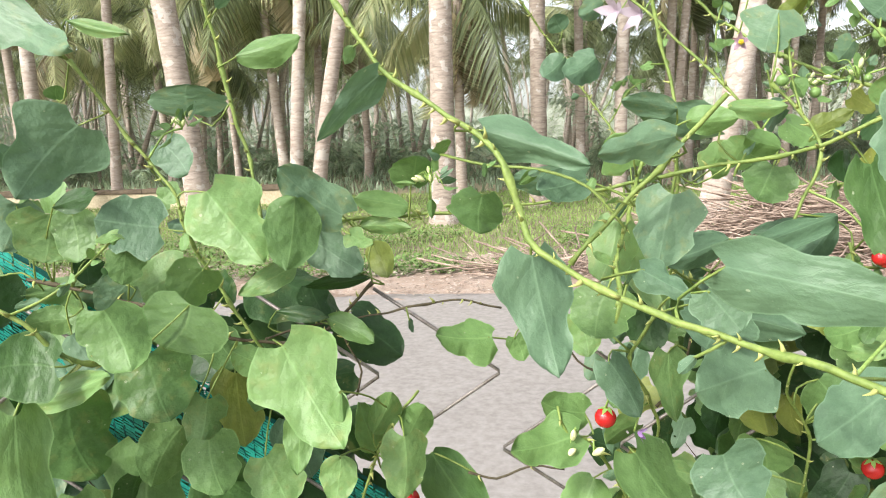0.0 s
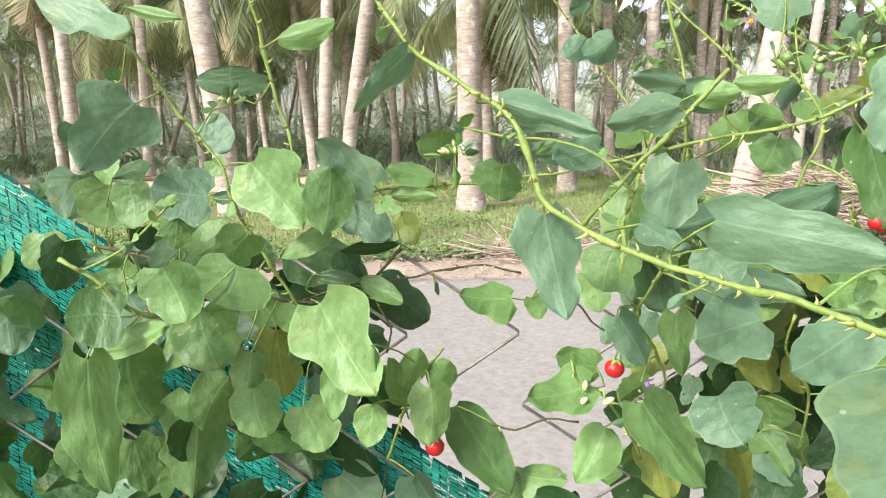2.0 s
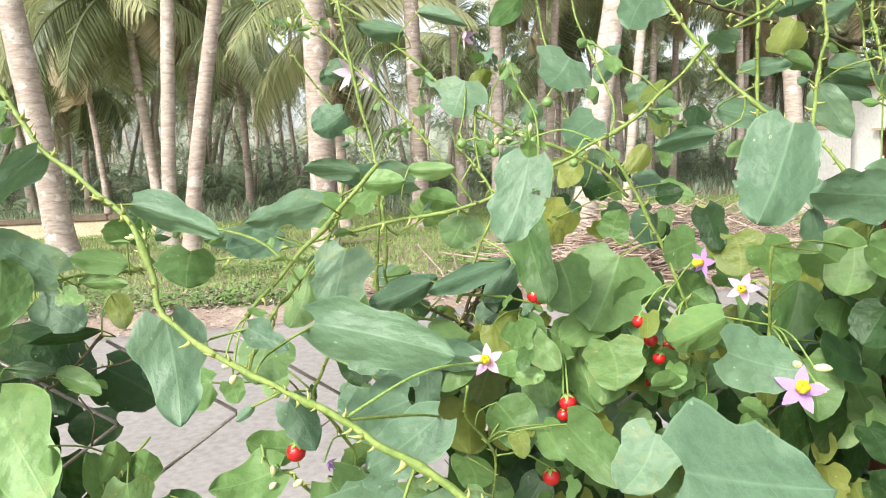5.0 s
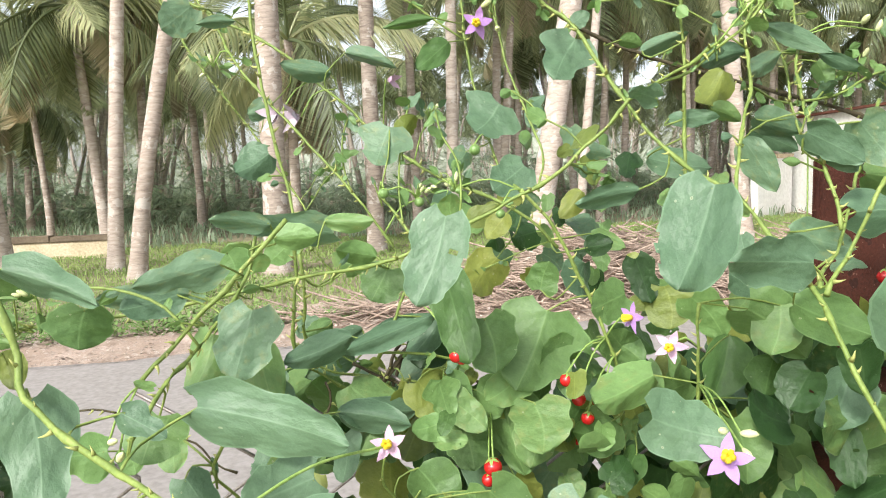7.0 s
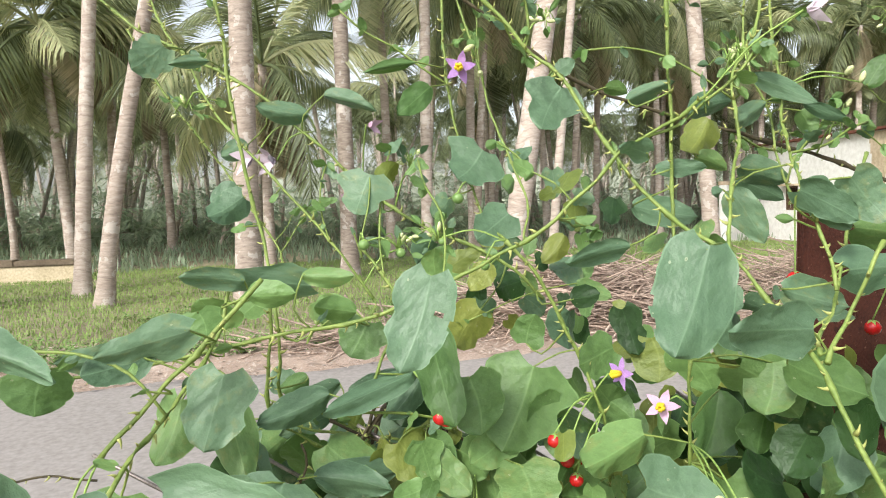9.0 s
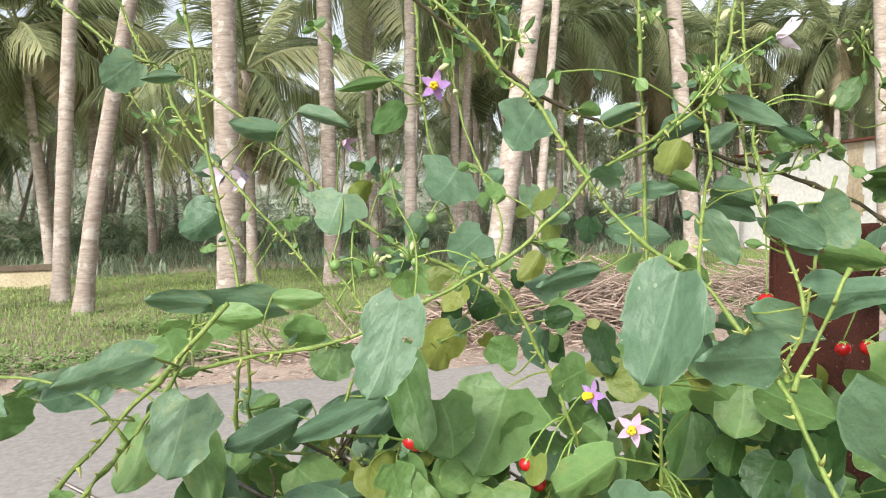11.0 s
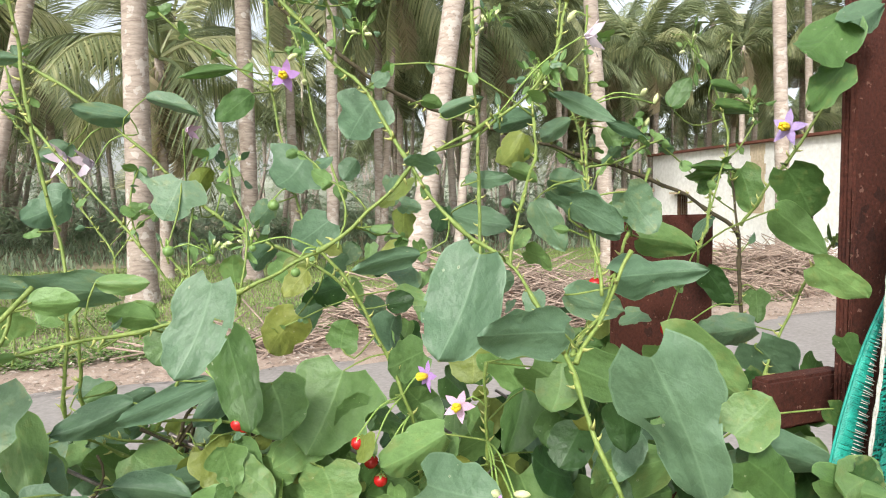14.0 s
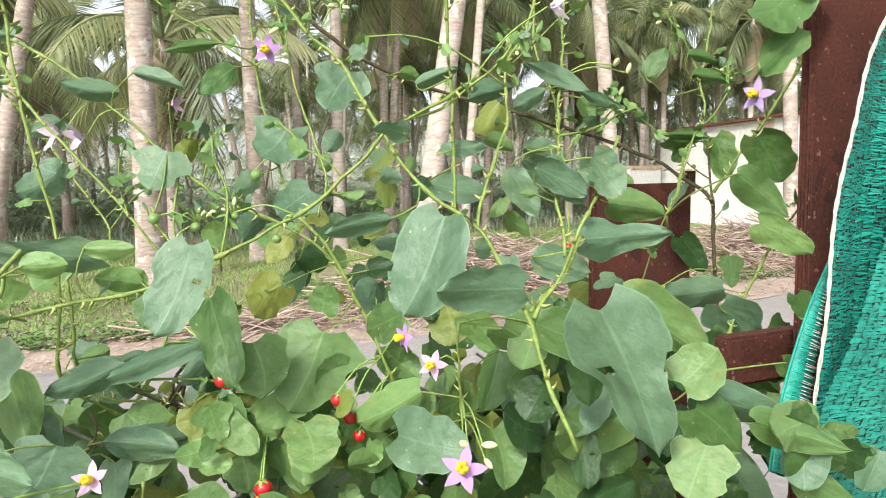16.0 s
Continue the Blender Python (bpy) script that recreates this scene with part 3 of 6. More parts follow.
def far_grove():
    """The rest of the plantation, too far to pick apart."""
    rnd = random.Random(99)
    tv, tf, gv, gf = [], [], [], []
    for _ in range(470):
        y = 22 + 53 * rnd.random() ** 1.4
        x = rnd.uniform(-1.0, 1.5) * y
        if 0.04 < x / y < 0.115 and y < 55:
            continue
        h, r = rnd.uniform(3.0, 5.4) + y * 0.03, rnd.uniform(0.045, 0.095)
        top = Vector((x + rnd.gauss(0, 0.75), y, h))
        vs, fs = tube([(x, y, -0.1), (x * 0.5 + top.x * 0.5 + rnd.uniform(-0.35, 0.35), y, h * 0.5), top], [r * 1.2, r, r * 0.8], 5)
        k = len(tv)
        tv += [tuple(v) for v in vs]
        tf += [tuple(i + k for i in f) for f in fs]
        for i in range(11):
            a, up = rnd.uniform(0, 6.28), rnd.uniform(-0.5, 1.0)
            prev, side = top, Vector((-math.sin(a), math.cos(a), 0))
            for s in range(5):
                t = (s + 1) / 5
                p = top + Vector((math.cos(a), math.sin(a), 0)) * 2.9 * t * (1 - 0.25 * t) + Vector((0, 0, 2.9 * (up * t * 0.6 - 0.75 * t * t)))
                for _k in range(5):
                    q = prev.lerp(p, (_k + 0.5) / 5)
                    for sg in (-1, 1):
                        e = q + side * sg * 0.55 * (1.15 - t) + Vector((math.cos(a) * 0.25, math.sin(a) * 0.25, -0.4 * rnd.uniform(0.3, 1.2)))
                        g = len(gv)
                        d = (p - prev).normalized() * 0.032
                        gv += [tuple(q - d), tuple(q + d), tuple(e)]
                        gf.append((g, g + 1, g + 2))
                prev = p
    tagged(new("far_palm_trunks", raw_mesh("far_palm_trunks", tv, tf, M_TRUNK)), "thin grey trunks of the far palm plantation", "palm trunks", kind="stuff")
    tagged(new("far_palm_crowns", raw_mesh("far_palm_crowns", gv, gf, M_FROND, False)), "dull green crowns of the far palm plantation", "palm crowns", kind="stuff")


far_grove()


def undergrowth():
    """Young palms and scrub between the far trunks."""
    rnd = random.Random(123)
    vs, fs = [], []
    for _ in range(1250):
        y = rnd.uniform(19, 60)
        x = rnd.uniform(-1.0, 1.5) * y
        if x > 10 and y < 22:
            continue
        n, h = rnd.randrange(7, 12), 0.8 + 3.4 * rnd.random() ** 2.2
        for i in range(n):
            a = rnd.uniform(0, 6.28)
            d = Vector((math.cos(a), math.sin(a), 0))
            s = Vector((-d.y, d.x, 0))
            for j in range(9):
                t = 0.2 + 0.8 * j / 9
                p = Vector((x, y, 0)) + d * h * 0.6 * t + Vector((0, 0, h * (1.3 * t - 0.75 * t * t)))
                for sg in (-1, 1):
                    k = len(vs)
                    e = p + s * sg * 0.28 * h * (1.1 - t) + d * 0.16 - Vector((0, 0, 0.22 * rnd.random()))
                    vs += [tuple(p - d * 0.035), tuple(p + d * 0.035), tuple(e)]
                    fs.append((k, k + 1, k + 2))
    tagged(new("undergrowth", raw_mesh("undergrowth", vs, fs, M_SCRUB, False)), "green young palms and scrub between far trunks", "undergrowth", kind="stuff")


undergrowth()


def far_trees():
    """The line of trees that closes the plantation, with distance haze put into its pale colour."""
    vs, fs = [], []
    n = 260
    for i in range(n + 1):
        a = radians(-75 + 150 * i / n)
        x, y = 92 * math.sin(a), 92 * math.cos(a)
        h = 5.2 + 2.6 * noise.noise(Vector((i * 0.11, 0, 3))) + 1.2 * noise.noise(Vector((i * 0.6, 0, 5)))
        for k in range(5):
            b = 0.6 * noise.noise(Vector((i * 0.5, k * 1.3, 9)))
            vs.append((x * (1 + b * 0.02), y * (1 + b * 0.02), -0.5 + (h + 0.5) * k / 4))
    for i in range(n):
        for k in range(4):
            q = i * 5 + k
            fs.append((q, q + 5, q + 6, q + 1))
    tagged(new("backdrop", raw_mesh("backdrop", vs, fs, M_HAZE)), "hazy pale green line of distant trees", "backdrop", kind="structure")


far_trees()


# ---- white house behind the brushwood ----
def house():
    h = thing("white_house", "low limewashed house with small timber windows behind brushwood", "house", at=(11.8, 8.85, 0))
    along = Vector((1.1, 6.35, 0)).normalized()
    h.matrix_world = Matrix.Translation((11.8, 8.85, 0)) @ Matrix.Rotation(math.atan2(along.y, along.x), 4, "Z")
    # local x runs along the front wall, local y (plus) towards the lane
    top, L0, L1 = 2.35, -3.2, 6.45
    wins = [(0.50, 1.12, 0.71, 1.30), (4.75, 5.35, 0.71, 1.30)]
    xs = [L0] + [v for a, b, _, _ in wins for v in (a, b)] + [L1]
    bm = bmesh.new()
    zs = (-0.2, wins[0][2], wins[0][3], top)
    grid = [[[bm.verts.new((x, y, z)) for z in zs] for x in xs] for y in (-0.23, 0)]
    for k in (0, 1):
        for i in range(len(xs) - 1):
            for j in range(3):
                if not (i % 2 and j == 1):
                    g = grid[k]
                    bm.faces.new((g[i][j], g[i + 1][j], g[i + 1][j + 1], g[i][j + 1]))
    for i in (1, 3):
        for a, b in (((i, 1), (i + 1, 1)), ((i + 1, 1), (i + 1, 2)), ((i + 1, 2), (i, 2)), ((i, 2), (i, 1))):
            bm.faces.new((grid[0][a[0]][a[1]], grid[0][b[0]][b[1]], grid[1][b[0]][b[1]], grid[1][a[0]][a[1]]))
    bmesh.ops.recalc_face_normals(bm, faces=bm.faces)
    part("front_wall", bm, M_WALL, h, smooth=False)
    for lo_c, hi_c in (((L1 - 0.23, -4.0, -0.2), (L1, -0.232, top)), ((L0, -4.0, -0.2), (L0 + 0.23, -0.232, top)), ((L0, -4.23, -0.2), (L1, -4.002, top))):
        bm = bmesh.new()
        box(bm, lo_c, hi_c)
        part("wall", bm, M_WALL, h, smooth=False)
    bm = bmesh.new()
    box(bm, (L0 - 0.12, -4.35, top), (L1 + 0.12, 0.12, top + 0.06), 0.01)
    part("roof", bm, M_TILE, h, "flat roof with a dark red edge", smooth=False)
    for a, b, lo, hi in wins:
        bm = bmesh.new()
        for p, q in (((a, lo), (a + 0.05, hi)), ((b - 0.05, lo), (b, hi)), ((a + 0.05, lo), (b - 0.05, lo + 0.05)), ((a + 0.05, hi - 0.05), (b - 0.05, hi))):
            box(bm, (p[0], -0.16, p[1]), (q[0], -0.08, q[1]))
        w = part("window", bm, M_TIMBER, h, "small dark barred timber window", smooth=False)
        for i in range(6):
            bm = bmesh.new()
            x = a + 0.05 + (b - a - 0.1) * (i + 0.5) / 6
            box(bm, (x - 0.008, -0.13, lo + 0.05), (x + 0.008, -0.11, hi - 0.05))
            part("window_bar", bm, M_TIMBER, w, smooth=False)
        bm = bmesh.new()
        box(bm, (a - 0.06, 0.002, hi), (b + 0.06, 0.13, hi + 0.05))
        part("lintel", bm, M_STAIN, w, smooth=False)
    # near-black block: the room's darkness is put into its colour
    bm = bmesh.new()
    box(bm, (0.35, -3.9, 0.0), (5.6, -0.6, 2.2))
    part("interior", bm, M_DARK, h, "unlit inside of the house", smooth=False)
    for a, b in ((1.9, 2.35), (-0.9, -0.6)):
        bm = bmesh.new()
        for i in range(7):
            z = 2.33 - i * 0.21
            box(bm, (a + 0.03 * math.sin(i * 2.1), 0.003 + 0.0012 * (i % 2), z - 0.225), (b + 0.04 * math.sin(i * 1.3 + a), 0.006 + 0.0012 * (i % 2), z))
        part("stain", bm, M_STAIN, h, "streaked weathered plaster", smooth=False)
    return h


house()


def low_wall(name, a, b, height, thick, mat, cap, label):
    w = thing(name, label, "wall", at=(a[0], a[1], 0))
    d = Vector((b[0] - a[0], b[1] - a[1], 0))
    w.matrix_world = Matrix.Translation((a[0], a[1], 0)) @ Matrix.Rotation(math.atan2(d.y, d.x), 4, "Z")
    bm = bmesh.new()
    box(bm, (0, 0, -0.1), (d.length, thick, height), 0.012)
    part("masonry", bm, mat, w, smooth=False)
    bm = bmesh.new()
    n = int(d.length / 0.9)
    for i in range(n):
        box(bm, (d.length * i / n + 0.004, -0.03, height), (d.length * (i + 1) / n - 0.004, thick + 0.03, height + 0.09 + 0.02 * math.sin(i * 1.7)), 0.01)
    part("coping", bm, cap, w, smooth=False)
    return w


low_wall("compound_wall", (-26, 13.4), (-2.9, 12.6), 0.27, 0.22, M_COMPOUND, M_COPING, "low cream plastered compound wall with a mossy brown top")
low_wall("yard_wall", (10.9, 13.9), (12.75, 15.0), 1.36, 0.18, M_WALL, M_STAIN, "low white yard wall beside the house")


# ---- brushwood: dry palm stalks heaped on the verge ----
def brushwood(name, cx, cy, rx, ry, h, n, seed, label):
    rnd = random.Random(seed)
    pile = thing(name, label, "brushwood", "dry stalks on the verge", (cx, cy, 0))
    vs, fs = [], []
    shared = []
    for k in range(6):
        l = rnd.uniform(0.7, 1.4)
        p = [(-l / 2, 0, 0), (-l / 6, rnd.uniform(-0.04, 0.04), rnd.uniform(-0.03, 0.03)), (l / 6, rnd.uniform(-0.05, 0.05), rnd.uniform(-0.03, 0.03)), (l / 2, 0, 0)]
        v, f = tube(p, [0.008, 0.0075, 0.006, 0.003], 5)
        shared.append((v, f, raw_mesh("stalk", v, f, M_STICK)))
    for i in range(n):
        a, d = rnd.uniform(0, 6.28), rnd.random() ** 0.6
        x, y = math.cos(a) * d * rx, math.sin(a) * d * ry
        z = 0.03 + h * (1 - d * d) * rnd.uniform(0.1, 1.0)
        m = pose(x, y, z, rnd.uniform(-8, 8), rnd.uniform(-28, 28), rnd.gauss(0, 40)) @ Matrix.Scale(rnd.uniform(0.6, 1.2), 4)
        v, f, me = rnd.choice(shared)
        if i < 130:
            part("stalk", me, None, pile).matrix_local = m
        else:
            k = len(vs)
            vs += [tuple(m @ Vector(c)) for c in v]
            fs += [tuple(j + k for j in q) for q in f]
    tagged(part("lower_brush", raw_mesh("lower_brush", vs, fs, M_STICK), None, pile), kind="stuff")


brushwood("brushwood_pile", 3.15, 5.95, 1.55, 0.95, 0.60, 900, 3, "heap of dry pinkish brown palm stalks on the verge")
brushwood("brushwood_pile", 7.4, 6.5, 2.9, 0.9, 0.55, 1100, 4, "long heap of pale dry palm stalks before the house")
brushwood("brushwood_pile", 1.0, 5.6, 0.8, 0.35, 0.06, 100, 6, "scattered dry twigs and chips at the lane edge")


# ---- chain-link fence with rusted posts ----
def fence():
    f = thing("chain_link_fence", "rusty galvanised chain-link fence overgrown by the vine", "fence", at=(0, 0.474, 0))
    sx, sz, y = 0.0815, 0.0570, 0.0
    n = 19
    for i in range(-14, 9):
        x0 = -0.043 + i * sx
        pts = []
        for k in range(n):
            pts.append((x0 + (sx * 0.5 if (k + i) % 2 else -sx * 0.5) * 0 + (0 if k % 2 == 0 else sx) * (1 if i % 2 == 0 else 1), (0.0022 if k % 2 == 0 else -0.0022), 1.050 - k * sz))
        pts[0] = (pts[0][0] - 0.004, 0.0, pts[0][2] + 0.004)
        run = []
        for a, b in zip(pts, pts[1:]):
            va, vb = Vector(a), Vector(b)
            run += [va.lerp(vb, 0.02), va.lerp(vb, 0.5), va.lerp(vb, 0.98)]
        v, q = tube(run, 0.0013, 6)
        part("wire", raw_mesh("wire", v, q, M_WIRE), None, f)
    return f


fence()


def rusty_post(name, x0, x1, y0, top, label):
    """An upright of folded steel: a web with two flanges."""
    p = thing(name, label, "fence post", at=((x0 + x1) / 2, y0, 0))
    w, t, d = (x1 - x0) / 2, 0.005, 0.010
    bm = bmesh.new()
    box(bm, (-w, 0, -0.3), (w, t, top), 0.0015)
    part("web", bm, M_RUST, p, smooth=False)
    for s in (-1, 1):
        bm = bmesh.new()
        box(bm, (s * w - (t if s > 0 else 0), t + 0.0005, -0.3), (s * w + (0 if s > 0 else t), d, top), 0.0015)
        part("flange", bm, M_RUST, p, smooth=False)
    return p


rusty_post("short_fence_post", 0.551, 0.657, 0.460, 1.191, "short rusted steel channel post behind vine leaves")
tall_post = rusty_post("gate_post", 0.574, 0.747, 0.268, 2.1, "tall dark red rusted steel gate post")
bm = bmesh.new()
box(bm, (-0.128, 0.020, 1.063), (-0.060, 0.034, 1.095), 0.002)
part("brace", bm, M_RUST, tall_post, "rusted cross brace", smooth=False)
bm = bmesh.new()
box(bm, (-0.0895, -0.003, -0.3), (-0.060, -0.0005, 1.212), 0.001)
part("cover_plate", bm, M_RUST, tall_post, "flaking rusted plate", smooth=False)


# ---- green shade net ----
def net_panel(net, edge, u, nu, nv, wave, mat=None, name="net_strip", cover=(0.45, 0.95), slope=(-0.25, 0.55), thread=0.0004):
    """A knitted panel: flat tapes across, row by row along its edge, tied by chains of dark thread. u: the way across."""
    u = Vector(u)
    run_up = spline(edge, (Vector(edge[0]) - Vector(edge[-1])).length / 60)
    nrm = u.cross(run_up[-1] - run_up[0]).normalized()

    def at(a, b):
        f = min(max(b, 0), 0.9999) * (len(run_up) - 1)
        p = run_up[int(f)].lerp(run_up[int(f) + 1], f - int(f))
        return p + u * a + nrm * wave * (math.sin(a * 9 + b * 2.5) * 0.6 + noise.noise(Vector((a * 4, b * 5, 1.7))) * 0.8)

    rnd = random.Random(nu * 7 + nv)
    tv, tf, dv, df = [], [], [], []
    for i in range(nu):
        for j in range(nv):
            a0, a1 = (i + rnd.uniform(-0.04, 0.10)) / nu, (i + rnd.uniform(0.84, 1.04)) / nu
            b0 = (j + rnd.uniform(-0.12, 0.12)) / nv
            b1 = b0 + rnd.uniform(*cover) / nv
            sk = rnd.uniform(*slope) / nv
            k = len(tv)
            lift = nrm * rnd.uniform(-0.0006, 0.0006)
            tv += [tuple(at(a0, b0) + lift), tuple(at(a1, b0 + sk) - lift), tuple(at(a1, b1 + sk) - lift), tuple(at(a0, b1) + lift)]
            tf.append((k, k + 1, k + 2, k + 3))
        run = []
        for j in range(nv // 2):
            run.append(at((i + (0.90 if j % 2 else 1.0)) / nu, j * 2 / nv) - nrm * 0.0008)
        q, f = tube(run, thread, 3)
        k = len(dv)
        dv += [tuple(c) for c in q]
        df += [tuple(x + k for x in g) for g in f]
    tagged(part(name, raw_mesh(name, tv, tf, mat or M_NET, False), None, net), kind="stuff")
    tagged(part("net_thread", raw_mesh("net_thread", dv, df, M_NET_DARK), None, net), kind="stuff")


net_a = thing("shade_net", "turquoise green knitted shade net hanging by the gate post", "shade net", at=(0, 0, 0))
# the pale cord along the net's edge, from below the leaves up past the post
CORD = [(0.505, 0.212, 0.86), (0.508, 0.212, 1.00), (0.511, 0.212, 1.074), (0.518, 0.212, 1.125), (0.520, 0.212, 1.165), (0.524, 0.212, 1.191), (0.533, 0.212, 1.222),
        (0.541, 0.212, 1.253), (0.555, 0.212, 1.279), (0.585, 0.212, 1.33), (0.62, 0.212, 1.40)]
FOLD = [(0.490, 0.206, 0.86), (0.496, 0.206, 1.02), (0.507, 0.206, 1.077), (0.529, 0.206, 1.115), (0.553, 0.206, 1.17), (0.585, 0.206, 1.25), (0.625, 0.206, 1.35)]
# the open selvage band, an added layer behind it, and the close bright fold in front
net_panel(net_a, CORD, (0.075, 0.010, -0.010), 11, 420, 0.004, None, "net_band", (0.25, 0.75), (-0.6, 1.4), 0.00035)
net_panel(net_a, [(x + 0.016, y + 0.010, z) for x, y, z in CORD], (0.40, 0.05, -0.05), 60, 260, 0.003, M_NET, "net_underlayer")
net_panel(net_a, FOLD, (0.42, 0.05, -0.20), 66, 420, 0.006, None, "net_strip", (0.75, 1.15), (1.2, 2.6), 0.0006)
for off, ph in ((0.0, 0.0), (0.0009, 2.0)):
    run = spline(CORD, 0.004)
    run = [p + Vector((off + 0.0004 * math.sin(i * 1.9 + ph), -0.002, 0)) for i, p in enumerate(run)]
    v, q = tube(run, 0.00075, 6)
    part("selvage_cord", raw_mesh("selvage_cord", v, q, M_SELVAGE), None, net_a, "off-white twisted net edge cord")
# the edge folded back behind the cord: an open ladder ending in a thin tape
FLAP = [(0.500, 0.226, 1.040), (0.508, 0.226, 1.081), (0.522, 0.224, 1.125), (0.534, 0.218, 1.160)]
_in = [(0.516, 0.222, 1.034), (0.523, 0.222, 1.068), (0.528, 0.220, 1.12), (0.535, 0.217, 1.163)]
_fa, _fb = spline(FLAP, 0.0006), spline(_in, 0.0006)
v, q = tube(_fa, 0.0008, 5)
part("edge_tape", raw_mesh("edge_tape", v, q, M_NET), None, net_a, "thin turquoise outer edge tape")
for name, mat, reach, r, step in (("selvage_stitching", M_SELVAGE, (0.52, 1.0), 0.00026, 3), ("edge_thread", M_NET, (0.0, 1.0), 0.0005, 1), ("edge_mesh", M_NET, (0.1, 0.9), 0.0004, 2)):
    lad_v, lad_f = [], []
    jit = random.Random(len(name))
    n = min(len(_fa), len(_fb))
    for i in range(1, n - 3, step):
        a, b = _fa[i], _fb[min(n - 1, max(0, i + jit.randrange(-1, 3)))]
        fwd = Vector((0, -0.0012 if mat is M_SELVAGE else 0, 0))
        v, q = tube([a.lerp(b, reach[0]) + fwd, a.lerp(b, reach[1] * jit.uniform(0.85, 1.0)) + fwd], r, 4)
        k = len(lad_v)
        lad_v += [tuple(c) for c in v]
        lad_f += [tuple(x + k for x in g) for g in q]
    tagged(part(name, raw_mesh(name, lad_v, lad_f, mat), None, net_a), kind="stuff")

net_b = thing("shade_net", "dark turquoise shade net tied low on the fence", "shade net", at=(0, 0, 0))
LOW = [(-0.48, 0.492, 0.615), (-0.48, 0.492, 0.915), (-0.48, 0.492, 1.215)]
net_panel(net_b, LOW, (0.64, 0, -0.470), 90, 260, 0.008)
# added dark layer: the shade in this net's gaps is put into its colour
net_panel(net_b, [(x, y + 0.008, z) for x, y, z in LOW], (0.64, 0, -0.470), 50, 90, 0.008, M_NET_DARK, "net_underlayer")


# ---- the vine ----
VINES, SHOOT_POINTS, LOAD = [], [], collections.Counter()
_rnd = random.Random(2024)


def thorn_mesh():
    v, f = tube([(0, 0, 0), (0.0007, 0, 0.0022), (0.0024, 0, 0.0042)], [0.0012, 0.0006, 0.0001], 5)
    return raw_mesh("thorn", v, f, M_THORN)


THORN = thorn_mesh()


def frame_at(p, z, x=None):
    """A pose at p whose z axis is z and whose x axis leans towards x."""
    z = Vector(z).normalized()
    x = Vector(x or (0.3, -0.5, 0.8))
    y = z.cross(x)
    if y.length < 1e-4:
        y = z.cross(Vector((1, 0.2, 0)))
    y.normalize()
    x = y.cross(z)
    return Matrix.Translation(p) @ Matrix((x, y, z)).transposed().to_4x4()


def shoot(radius, *points, woody=False):
    """One climbing shoot: a knotted tapering stem with small thorns; leaves are hung on it later."""
    run = spline(points, 0.006)
    vine = thing("nightshade_shoot", "thorny green climbing nightshade shoot on the fence", "vine", "nightshade shoots on the fence")
    wob = [p + Vector((noise.noise(p * 60) * 0.0016, noise.noise(p * 60 + Vector((9, 0, 0))) * 0.0016, noise.noise(p * 60 + Vector((0, 9, 0))) * 0.0016)) for p in run]
    rad = [radius * (0.85 + 0.25 * noise.noise(p * 40)) * (1.45 if i % 9 == 0 else 1.0) for i, p in enumerate(run)]
    v, f = tube(wob, rad, 7)
    stem = part("stem", raw_mesh("stem", v, f, M_OLD_STEM if woody else M_STEM), None, vine)
    for i in range(2, len(wob) - 1):
        for _ in range(_rnd.choice((0, 1, 1, 1, 2)) if radius > 0.001 else _rnd.choice((0, 1))):
            d = (wob[i + 1] - wob[i - 1]).normalized()
            out = Vector((_rnd.gauss(0, 1), _rnd.gauss(0, 1), _rnd.gauss(0, 1)))
            out = (out - d * out.dot(d)).normalized()
            t = part("thorn", THORN, None, stem)
            s = _rnd.uniform(0.6, 1.8) * (0.55 + radius / 0.0022 * 0.18)
            t.matrix_local = frame_at(wob[i] + out * radius * 0.7, out, -d) @ Matrix.Scale(s, 4)
    VINES.append(vine)
    SHOOT_POINTS.extend((p, len(VINES) - 1) for p in wob[::2])
    return vine


def nearest_shoot(p):
    return min(SHOOT_POINTS, key=lambda q: (q[0] - p).length_squared)


def smooth_profile(prof, v):
    """Half width of a blade at v, smoothly through the given (place, width) stops."""
    k = 0
    while k < len(prof) - 2 and prof[k + 1][0] < v:
        k += 1
    p0, p1, p2, p3 = prof[max(k - 1, 0)], prof[k], prof[k + 1], prof[min(k + 2, len(prof) - 1)]
    h = p2[0] - p1[0]
    t = (v - p1[0]) / h
    m1 = (p2[1] - p0[1]) / max(p2[0] - p0[0], 1e-6) * h
    m2 = (p3[1] - p1[1]) / max(p3[0] - p1[0], 1e-6) * h
    return (2 * t ** 3 - 3 * t * t + 1) * p1[1] + (t ** 3 - 2 * t * t + t) * m1 + (3 * t * t - 2 * t ** 3) * p2[1] + (t ** 3 - t * t) * m2


